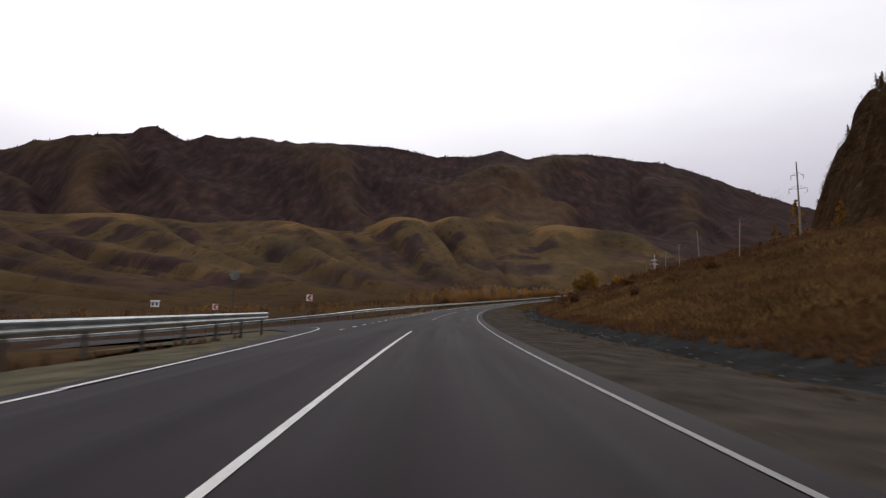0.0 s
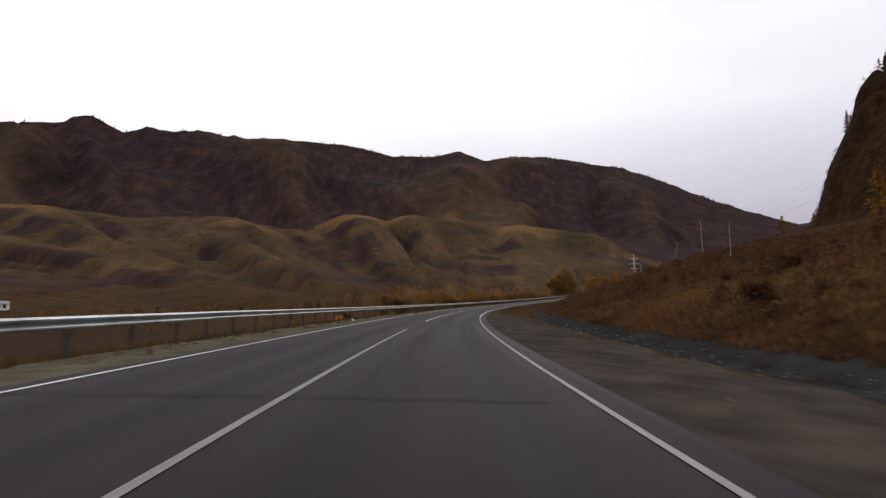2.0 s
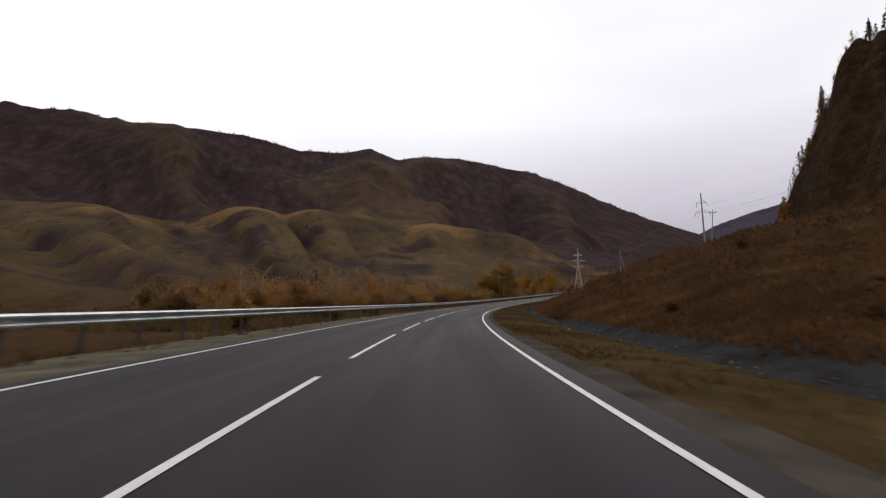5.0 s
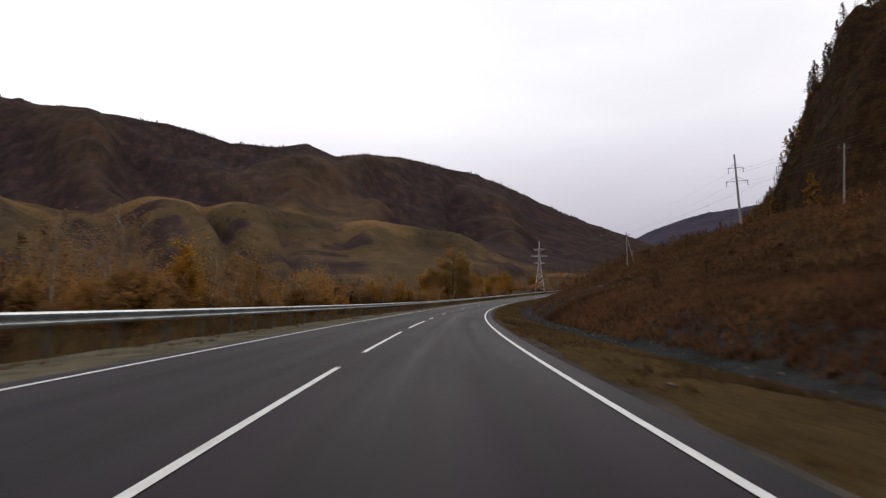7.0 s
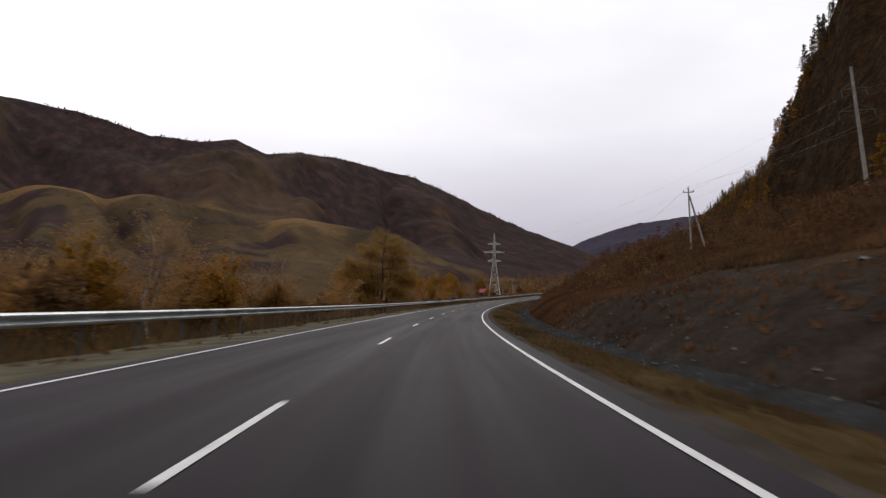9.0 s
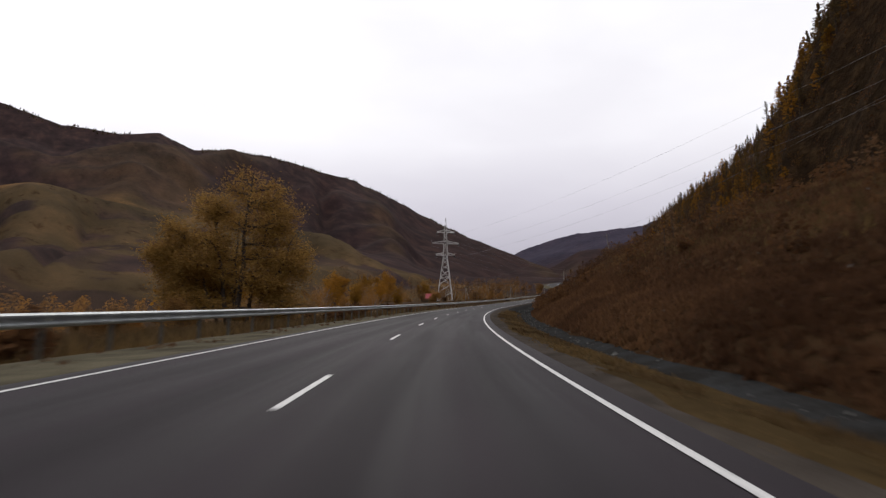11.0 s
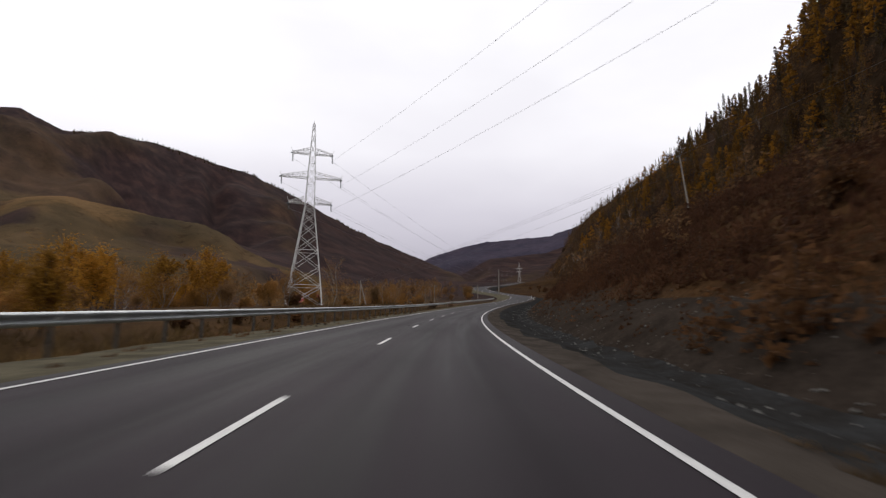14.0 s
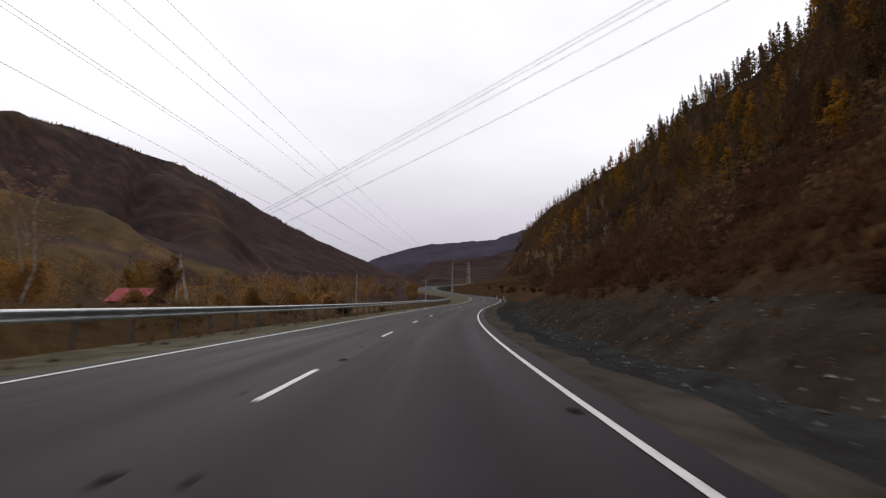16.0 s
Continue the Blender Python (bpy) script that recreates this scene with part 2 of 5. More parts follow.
CONCRETE = mottled("pole_concrete", (0.17, 0.155, 0.14), (0.30, 0.28, 0.25), 1.2, 20.0, 0.9)
WOOD = mottled("weathered_wood", (0.17, 0.15, 0.125), (0.34, 0.30, 0.255), 2.0, 18.0, 0.9)
LATTICE = mottled("pylon_zinc", (0.48, 0.475, 0.465), (0.68, 0.67, 0.65), 0.8, 12.0, 0.55, 0.2, 0.4, 0.002)
INSUL = mottled("insulator_glass", (0.05, 0.06, 0.06), (0.12, 0.14, 0.14), 5.0, 20.0, 0.3)
CABLE = mottled("aluminium_cable", (0.20, 0.20, 0.215), (0.30, 0.30, 0.315), 1.0, 20.0, 0.6, 0.3)
BARK = mottled("dark_bark", (0.030, 0.022, 0.017), (0.085, 0.066, 0.052), 3.0, 20.0, 0.95)
BIRCH = mottled("birch_bark", (0.11, 0.10, 0.09), (0.40, 0.375, 0.34), 2.2, 12.0, 0.85)
LARCH = leafy("larch_needles", (0.080, 0.046, 0.0165), (0.185, 0.102, 0.031), 0.35)
PINE = leafy("dark_needles", (0.050, 0.038, 0.022), (0.120, 0.086, 0.042), 0.35)
YELLOW = leafy("yellow_leaves", (0.21, 0.105, 0.018), (0.40, 0.208, 0.034), 0.3)
RUSSET = leafy("russet_leaves", (0.195, 0.106, 0.037), (0.320, 0.172, 0.058), 0.3)
HEATHER = leafy("brown_brush", (0.076, 0.0395, 0.0200), (0.142, 0.0735, 0.0350), 0.25, 0.09)
TWIG = leafy("bare_twigs", (0.190, 0.112, 0.055), (0.300, 0.176, 0.082), 0.15)
SCRUB = leafy("brown_scrub", (0.072, 0.042, 0.024), (0.135, 0.079, 0.043), 0.15, 0.05)
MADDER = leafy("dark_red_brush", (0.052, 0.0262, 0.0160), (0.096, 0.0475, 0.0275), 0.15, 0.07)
STRAW = leafy("dry_grass", (0.070, 0.0372, 0.0205), (0.124, 0.0650, 0.0345), 0.0, 0.11)
RUST = leafy("rusty_grass", (0.076, 0.0415, 0.0205), (0.136, 0.0735, 0.0350), 0.0, 0.13)
OCHRE = leafy("ochre_grass", (0.115, 0.070, 0.028), (0.190, 0.117, 0.046), 0.0, 0.18)
HAY = leafy("pale_dry_grass", (0.070, 0.046, 0.022), (0.125, 0.082, 0.039), 0.0, 0.16)
ROOF = mottled("red_roof_sheet", (0.21, 0.036, 0.048), (0.30, 0.056, 0.070), 1.0, 10.0, 0.6)
WALLS = mottled("plank_wall", (0.045, 0.032, 0.022), (0.085, 0.062, 0.045), 1.0, 8.0, 0.9)
SIGN_RED = mottled("sign_red", (0.35, 0.02, 0.02), (0.45, 0.03, 0.03), 2.0, 20.0, 0.5)
SIGN_WHITE = mottled("sign_white", (0.60, 0.60, 0.58), (0.75, 0.75, 0.73), 2.0, 20.0, 0.5)
SIGN_BACK = mottled("sign_back", (0.20, 0.20, 0.20), (0.30, 0.30, 0.30), 2.0, 20.0, 0.5, 0.4)
REFLECT = mottled("reflector", (0.55, 0.54, 0.50), (0.75, 0.74, 0.70), 8.0, 30.0, 0.3)
WIN = mottled("window_glass", (0.02, 0.022, 0.025), (0.05, 0.05, 0.055), 1.0, 5.0, 0.1)


# ---- helpers of the build ----
def mesh_of(name, verts, faces, mat, smooth=False):
    me = bpy.data.meshes.new(name)
    me.from_pydata(verts, [], faces)
    me.materials.append(mat)
    if smooth:
        me.polygons.foreach_set("use_smooth", [True] * len(me.polygons))
    me.update()
    return me


def thing(name, x=0.0, y=0.0, z=0.0, rz=0.0):
    e = new(name)
    e.empty_display_size = 0.3
    e.matrix_basis = pose(x, y, z, 0, 0, rz)
    return e


def part(name, bm, mat, parent, label=""):
    me = bpy.data.meshes.new(name)
    if isinstance(bm, tuple):
        me.from_pydata(bm[0], [], bm[1])
    else:
        bm.to_mesh(me)
        bm.free()
    me.materials.append(mat)
    ob = new(name, me)
    ob.parent = parent
    return tagged(ob, label) if label else ob


def rod(verts, faces, a, b, ra, rb=None, sides=6):
    """A tapered bar from a to b."""
    rb = ra if rb is None else rb
    a, b = Vector(a), Vector(b)
    w = (b - a).normalized()
    u = w.orthogonal().normalized()
    v = w.cross(u)
    k = len(verts)
    for c, r in ((a, ra), (b, rb)):
        for i in range(sides):
            t = 2 * math.pi * (i + 0.5) / sides
            verts.append(tuple(c + (u * math.cos(t) + v * math.sin(t)) * r))
    for i in range(sides):
        j = (i + 1) % sides
        faces.append((k + i, k + j, k + sides + j, k + sides + i))
    faces.append(tuple(k + i for i in reversed(range(sides))))
    faces.append(tuple(k + sides + i for i in range(sides)))


def block(verts, faces, cx, cy, cz, sx, sy, sz):
    k = len(verts)
    for dz in (-0.5, 0.5):
        for dx, dy in ((-0.5, -0.5), (0.5, -0.5), (0.5, 0.5), (-0.5, 0.5)):
            verts.append((cx + dx * sx, cy + dy * sy, cz + dz * sz))
    faces.extend([(k + 3, k + 2, k + 1, k), (k + 4, k + 5, k + 6, k + 7), (k, k + 1, k + 5, k + 4), (k + 1, k + 2, k + 6, k + 5),
                  (k + 2, k + 3, k + 7, k + 6), (k + 3, k, k + 4, k + 7)])


rng = np.random.RandomState(7)
LATTICE_N = rng.rand(256, 256)


def vnoise(x, y):
    """Smooth value noise, 0 to 1."""
    xi, yi = np.floor(x).astype(int), np.floor(y).astype(int)
    fx, fy = x - xi, y - yi
    fx, fy = fx * fx * (3 - 2 * fx), fy * fy * (3 - 2 * fy)
    g = lambda a, b: LATTICE_N[a % 256, b % 256]
    return (g(xi, yi) * (1 - fx) + g(xi + 1, yi) * fx) * (1 - fy) + (g(xi, yi + 1) * (1 - fx) + g(xi + 1, yi + 1) * fx) * fy


def fbm(x, y, octaves=5, gain=0.5):
    s, a, tot = 0.0, 1.0, 0.0
    for k in range(octaves):
        s = s + a * vnoise(x * 2 ** k + 17.3 * k, y * 2 ** k + 9.1 * k)
        tot += a
        a *= gain
    return s / tot


def ridged(x, y, octaves=4):
    s, a, tot = 0.0, 1.0, 0.0
    for k in range(octaves):
        s = s + a * (1 - abs(2 * vnoise(x * 2 ** k + 5.7 * k, y * 2 ** k + 3.3 * k) - 1))
        tot += a
        a *= 0.5
    return s / tot


def sstep(a, b, v):
    t = np.clip((v - a) / (b - a), 0, 1)
    return t * t * (3 - 2 * t)


# ---- the road's line ----
def road_line():
    """Points each 2 m: place along, x, y, z, heading (radians to the right of +y)."""
    ds = 2.0
    s = np.arange(-200, 560, ds)
    knots = -44.44 + 44.444 * np.arange(len(KAPPA))
    psi = np.cumsum(np.interp(s, knots, KAPPA) * 1e-3) * ds
    grade = np.cumsum(np.interp(s, knots, SAG) * 1e-4 * (s > -60)) * ds
    i0 = int(np.argmin(abs(s)))
    psi, grade = psi - psi[i0], grade - grade[i0]
    x, y, z = (np.cumsum(v) * ds for v in (np.sin(psi), np.cos(psi), grade))
    pts = np.stack([x - x[i0], y - y[i0], z - z[i0]], 1)
    last = np.array(FAR_ROAD)
    ctrl = np.concatenate([pts[[-30, -15, -1]], last[1:] if np.hypot(*(last[0] - pts[-1])[:2]) < 26 else last])
    curve = []
    for i in range(2, len(ctrl) - 2):
        p0, p1, p2, p3 = ctrl[i - 1], ctrl[i], ctrl[i + 1], ctrl[i + 2]
        for t in np.arange(0, 1, 0.05):
            curve.append(0.5 * (2 * p1 + (p2 - p0) * t + (2 * p0 - 5 * p1 + 4 * p2 - p3) * t * t + (3 * p1 - p0 - 3 * p2 + p3) * t ** 3))
    allp = np.concatenate([pts, np.array(curve)[1:]])
    step = np.concatenate([[0], np.cumsum(np.hypot(*np.diff(allp[:, :2], axis=0).T))]) - 200
    keep = np.arange(-200, step[-1], ds)
    out = np.stack([np.interp(keep, step, allp[:, k]) for k in range(3)], 1)
    for _ in range(6):                                     # eases the joint of the two stretches
        out[330:-1] = (out[329:-2] + 2 * out[330:-1] + out[331:]) / 4
    d = np.gradient(out, axis=0)
    return keep, out, np.unwrap(np.arctan2(d[:, 0], d[:, 1]))


S, LINE, PSI = road_line()


def at(s, d, h=0.0):
    """The place s metres along the road, d metres right of its centre line, h above it."""
    x, y, z, p = (np.interp(s, S, v) for v in (LINE[:, 0], LINE[:, 1], LINE[:, 2], PSI))
    return x + d * np.cos(p), y - d * np.sin(p), z + h


def heading(s):
    return float(np.interp(s, S, PSI))


def near_road(x, y):
    """Nearest place along the road and the distance to its right."""
    x, y = np.asarray(x, float).ravel(), np.asarray(y, float).ravel()
    ss, dd = np.empty(len(x)), np.empty(len(x))
    px, py, pp, ps = LINE[::2, 0], LINE[::2, 1], PSI[::2], S[::2]
    for i in range(0, len(x), 20000):
        a, b = x[i:i + 20000, None], y[i:i + 20000, None]
        j = np.argmin((a - px) ** 2 + (b - py) ** 2, 1)
        ox, oy = a[:, 0] - px[j], b[:, 0] - py[j]
        along = ox * np.sin(pp[j]) + oy * np.cos(pp[j])
        ss[i:i + 20000] = ps[j] + np.clip(along, -4, 4)
        across = ox * np.cos(pp[j]) - oy * np.sin(pp[j])
        dd[i:i + 20000] = np.sign(across) * np.hypot(across, np.maximum(abs(along) - 4, 0))
    return ss, dd


# the right verge is wider along the first stretch
def extra(s):
    return 2.6 * sstep(290, 180, s) + 0.5, 1.7 * sstep(150, 90, s) + 0.25


def shift(s, d):
    wide, gravel = extra(s)
    return d + gravel * np.clip((d - 4.4) / 0.8, 0, 1) + (wide - gravel) * np.clip((d - 5.2) / 1.5, 0, 1)


def unshift(s, d):
    wide, gravel = extra(s)
    b, c = 5.2 + gravel, 6.7 + wide
    return np.where(d < 4.4, d, np.where(d < b, 4.4 + (d - 4.4) * 0.8 / (0.8 + gravel),
                    np.where(d < c, 5.2 + (d - b) * 1.5 / (1.5 + wide - gravel), d - wide)))


# ---- the lie of the land ----
HUB = (60.0, 255.0)
RIDGE_B = [-180, -110, -75, -60, -43, -39, -35, -31.5, -29.7, -25, -21, -16.5, -11, -6, -1, 3.5, 6.5, 9.5, 13, 16.5, 20, 24, 28.5, 32, 36, 40.5, 44, 50, 60, 180]
RIDGE_Z = [320, 380, 420, 440, 499, 555, 598, 639, 618, 615, 641, 638, 650, 645, 610, 612, 636, 596, 608, 602, 575, 545, 482, 414, 350, 288, 232, 130, 40, 40]
FAR_B = [-180, -60, 30, 40, 42, 44, 47, 50, 53, 56, 62, 80, 120, 180]
FAR_Z = [400, 420, 480, 520, 576, 612, 646, 664, 680, 750, 770, 640, 450, 400]
MID_B = [-180, 30, 40, 44, 47, 52, 56, 62, 80, 120, 180]
MID_Z = [30, 30, 180, 315, 390, 410, 455, 525, 420, 250, 30]
U_K = [-200, 0, 150, 300, 360, 420, 500, 545, 568, 600, 660, 750, 1040, 1400, 1700, 2200]
CREST_Z = [30, 45, 75, 104, 120, 136, 150, 160, 158, 159, 164, 172, 192, 225, 205, 120]
CREST_C = [90, 80, 50, 5, -20, -38, -46, -28, -22, 2, 10, 10, 8, 0, 0, 0]
FOOT_C = [40, 20, -20, -60, -84, -98, -102, -92, -98, -106, -114, -120, -122, -120, -120, -120]


FRONT_B = [-180, -60, -36, -14, 0, 7, 15, 21, 25, 30, 38, 44, 50, 60, 180]
FRONT_R = [950, 950, 930, 880, 870, 850, 770, 730, 665, 590, 480, 420, 390, 380, 380]
FRONT_Z = [130, 160, 168, 178, 184, 182, 160, 134, 103, 73, 41, 24, 12, 8, 8]
LIT_STRAW_STONY = [None, None]   # dry straw with painted sunlight along the tops of the low hills, bare stony ground of the cut: from the latest call


def land(x, y):
    """Height of the ground, and its cover (pasture, heath, brush, painted far haze) at each place."""
    x, y = np.asarray(x, float).ravel(), np.asarray(y, float).ravel()
    s, d = near_road(x, y)
    road_z = np.interp(s, S, LINE[:, 2])
    ul = 0.713 * LINE[:, 0] + 0.701 * LINE[:, 1]
    valley_z = np.interp(0.713 * x + 0.701 * y, ul, LINE[:, 2])
    floor_z = road_z + (valley_z - road_z) * sstep(-35, -110, d)
    n1 = fbm(x / 60, y / 60, 4)
    n2 = fbm(x / 14, y / 14, 3)
    # beside the road
    right = np.interp(unshift(s, d), [0, 8.0, 10, 14, 18, 30, 50, 80, 140, 400], [-1.2, -1.2, -1.0, 1.2, 3.0, 6.6, 13, 22, 34, 60])
    right = np.where(right > 0, right * np.interp(s, [100, 200, 350, 596, 670], [0.69, 0.84, 1.0, 1.0, 0.35]), right)
    right = right + sstep(10, 45, d) * ((n1 - 0.5) * 7 + (n2 - 0.5) * 2.0)
    right = right + np.interp(d, [8, 12, 18, 26, 40, 62], [0, 0.8, 3.2, 6.4, 5.0, 1.0]) * sstep(320, 385, s) * (0.7 + 0.3 * sstep(400, 470, s)) * sstep(660, 575, s)
    left = np.interp(-d, [0, 7.0, 9.0, 16, 26, 120, 300, 900], [-1.2, -1.2, -0.74, -1.1, -1.5, -2.6, 1, 12])
    left = left + 1.9 * sstep(430, 465, s) * sstep(535, 505, s) * sstep(-9, -13, d) * sstep(-60, -35, d)
    left = left + sstep(10, 40, -d) * ((n1 - 0.5) * 3 + (n2 - 0.5) * 0.8)
    z = np.where(d > 0, road_z + right, floor_z + left)
    # side road falling away on the left
    side = sstep(62, 48, s) * sstep(20, 30, s) * sstep(-5, -9, d) * sstep(-80, -50, d)
    z = z * (1 - side) + side * (-0.35 - 0.055 * (-d - 6))
    # hills across the valley: a smooth front range, and the dark mountain behind it
    bx, by = x - HUB[0], y - HUB[1]
    r, b = np.hypot(bx, by), np.degrees(np.arctan2(bx, by))
    crest = np.interp(b, RIDGE_B, RIDGE_Z) + (ridged(b / 2.4, b / 9 + 2, 3) - 0.62) * (10 + 40 * sstep(-16, -28, b)) * sstep(45, 30, b)
    wob = fbm(x / 420, y / 420, 3) - 0.5
    rf = np.interp(b, FRONT_B, FRONT_R) * (1 + 0.10 * (vnoise(b / 7.0 + 31, b * 0 + 4) - 0.5))
    hf = np.interp(b, FRONT_B, FRONT_Z) * (1 + 0.13 * (vnoise(b / 4.6 + 11, b * 0 + 9) - 0.5))
    q = r / rf
    # spurs that run down towards the valley, round-backed with sharp gullies between
    bend_b = b + 5.0 * wob + 2.2 * (q - 0.6)
    lobe = abs(2 * vnoise(bend_b / 6.5 + 9, q * 0.9 + 2) - 1)
    lobe_to = abs(2 * vnoise((bend_b + 0.7) / 6.5 + 9, q * 0.9 + 2) - 1)
    lobe2 = abs(2 * vnoise(bend_b / 2.3 + 3, q * 1.7 + 4) - 1)
    bil = lobe + 0.35 * lobe2
    foot = np.interp(b, [-20, 0, 12, 25, 44], [0.13, 0.19, 0.34, 0.48, 0.5])
    qf = (q - foot) / (1 - foot)
    prof = np.interp(qf, [0, 0.1, 0.3, 0.6, 0.85, 1.0, 1.06, 1.3], [0, 0.08, 0.29, 0.60, 0.88, 1.0, 0.97, 0.6])
    cut = (np.minimum(bil, 1.0) - 0.9) * np.interp(qf, [0.05, 0.26, 0.5, 0.78, 0.97, 1.1], [0, 0.14, 0.26, 0.22, 0.06, 0.0])
    front = hf * np.maximum(prof + cut, 0) + (fbm(x / 75, y / 75, 1) - 0.5) * 4 * sstep(0.2, 0.5, q)
    front = front - 0.35 * np.maximum(valley_z - 8, 0) * sstep(0.2, 0.7, q)
    k = np.clip((r - 0.93 * rf) / (2000 - 0.93 * rf), -0.3, 1)
    gul = 0.75 * np.sqrt((2 * vnoise(b / 5.6 + 2.0 * wob, r / 1300 + b / 30) - 1) ** 2 + 0.015) + 0.25 * np.sqrt((2 * vnoise(b / 2.6 + 1.2 * wob, r / 900 + b / 20) - 1) ** 2 + 0.02)   # round backs, narrow gullies
    rise = np.interp(r / 2000, [0.09, 0.14, 0.20, 0.27, 0.36, 0.5, 0.60, 0.8, 1.0], [0, 0.02, 0.055, 0.10, 0.165, 0.27, 0.37, 0.68, 1.0])
    spur = 1.1 * (gul - 0.44) * np.interp(r / 2000, [0.3, 0.45, 0.6, 0.75, 0.9, 0.97, 1.0], [0, 0.06, 0.20, 0.27, 0.16, 0.03, 0.0])
    back = (crest - 12) * (rise + spur) + (fbm(x / 150, y / 150, 2) - 0.5) * 0.06 * crest * sstep(0.0, 0.4, k) * sstep(0.95, 0.7, k)
    back = np.where(r > 2000, (crest - 12) * np.interp(r, [2000, 2240, 3000, 4200], [1, 0.97, 0.72, 0.45]), back)
    away = sstep(-55, -150, d) * (0.25 + 0.75 * sstep(-115, -65, b))
    hill = away * np.maximum(front, back)
    far = np.interp(b, FAR_B, FAR_Z) * np.interp(r, [1900, 2600, 3500, 4600], [0, 0.45, 1.0, 0.9]) + (fbm(x / 300, y / 300, 4) - 0.5) * 60 * sstep(2200, 3200, r)
    mid = np.interp(b, MID_B, MID_Z) * np.interp(r, [900, 1500, 2500, 3000], [0, 0.3, 1.0, 0.7]) + (fbm(x / 200, y / 200, 4) - 0.5) * 50 * sstep(1400, 2400, r)
    # mountain beside the road, along u, rising towards c
    u, c = 0.713 * x + 0.701 * y, 0.701 * x - 0.713 * y
    zc, cc, cf = (np.interp(u, U_K, k) for k in (CREST_Z, CREST_C, FOOT_C))
    warp = (fbm(x / 45, y / 45, 4) - 0.5) * 18
    tt = np.clip((c + warp - cf) / (cc - cf), 0, 3)
    woods = np.interp(tt, [0, 0.15, 0.5, 1.0, 1.4, 3], [0, 0.09, 0.46, 1.0, 1.06, 1.0])
    scarp = np.interp(tt, [0, 0.15, 0.385, 0.58, 0.73, 0.92, 1.0, 1.5, 3], [0, 0.12, 0.46, 0.66, 0.80, 0.965, 1.0, 1.2, 1.35])
    rocky = sstep(600, 560, u)
    mount = road_z + (zc - road_z) * (woods * (1 - rocky) + scarp * rocky)
    mount = mount + sstep(0.05, 0.5, tt) * ((fbm(x / 18, y / 18, 2) - 0.5) * (8 + 16 * rocky) + (ridged(x / 34, y / 34, 2) - 0.6) * 26 * rocky)
    on_right = (tt > 0) & (c > -135)
    z0 = z.copy()
    z = np.where((d < 0) & (r > 150), np.maximum(z, valley_z * (0.35 + 0.65 * sstep(600, 200, r)) - 5 + hill), z)
    z = np.maximum(z, np.where(r > 1300, np.maximum(far, mid), -50))
    z = np.where(on_right & (d > 12), np.maximum(z, mount), z)
    # cover
    behind = back > front
    # thinner on spur backs, thicker in gullies: relief shading put into the heath cover
    dark = np.where(behind, sstep(-0.02, 0.10, k + 0.34 * (fbm(x / 150, y / 150, 5) - 0.5) + 0.26 * (0.44 - gul)), 0) * (r > 300) * (1 - 0.42 * sstep(0.42, 0.72, gul + 0.3 * (n1 - 0.5)))
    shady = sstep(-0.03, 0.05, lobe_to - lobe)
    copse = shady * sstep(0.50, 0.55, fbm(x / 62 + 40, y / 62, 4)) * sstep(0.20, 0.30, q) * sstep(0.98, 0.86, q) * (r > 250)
    # gullies darkened by growth, with their slope shading put into the cover too
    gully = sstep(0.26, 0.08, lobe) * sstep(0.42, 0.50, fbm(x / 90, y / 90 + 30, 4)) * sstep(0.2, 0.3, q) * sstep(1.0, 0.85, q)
    thorn = sstep(0.55, 0.60, fbm(x / 45 + 3, y / 45, 4)) * sstep(0.42, 0.30, q) * sstep(0.12, 0.2, q)
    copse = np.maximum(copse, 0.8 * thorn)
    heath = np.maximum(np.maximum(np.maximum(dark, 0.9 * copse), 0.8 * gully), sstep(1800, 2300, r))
    brush = np.where(d > 0, sstep(220, 120, d), sstep(360, 150, r) * 0.6 + 0.25 * sstep(-60, -20, d))
    brush = np.where(on_right & (d > 12), np.clip(0.30 + 1.0 * (n1 - 0.45) + 0.5 * sstep(0.4, 0.0, tt), 0, 1), brush)
    heath = np.where(on_right & (d > 12) & (r < 1500), 0.35 * (1 - rocky), heath)
    # pasture fuller on rounded tops: their lit look put into the cover
    past = np.where(on_right & (d > 12) & (r < 1500), 0.0, np.where(d > 0, 0.35, 0.72 + 0.28 * sstep(0.2, 0.8, bil)))
    # bright band near the crest: straw, and its sunlit look put into colour
    LIT_STRAW_STONY[0] = 0.85 * sstep(0.74, 0.96, q) * (1 - np.clip(heath, 0, 1)) * sstep(0.46, 0.58, fbm(x / 110 + 7, y / 110, 4) + 0.1 * (bil - 0.5)) * (d < -60) * (r < 1500)
    bare = sstep(258, 275, s) * sstep(318, 302, s) * sstep(26, 17, d + 14 * (n2 - 0.5)) * sstep(5, 8, d)
    LIT_STRAW_STONY[1] = 0.9 * bare + sstep(425, 470, s) * sstep(640, 600, s) * sstep(5, 8, d) * sstep(15.0, 11.8, d + 6 * (n2 - 0.5))
    # alpha beyond 2.7 km blues the mountains with painted haze
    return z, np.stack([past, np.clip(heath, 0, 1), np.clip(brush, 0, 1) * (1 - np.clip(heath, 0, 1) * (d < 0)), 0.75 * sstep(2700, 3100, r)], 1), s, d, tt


def graded(lo, hi, step, reach, grow=1.09):
    core = list(np.arange(lo, hi + step, step))
    a, k = core[-1], step
    while a < reach:
        k *= grow
        a += k
        core.append(a)
    a, k = core[0], step
    while a > -reach:
        k *= grow
        a -= k
        core.insert(0, a)
    return np.array(core)


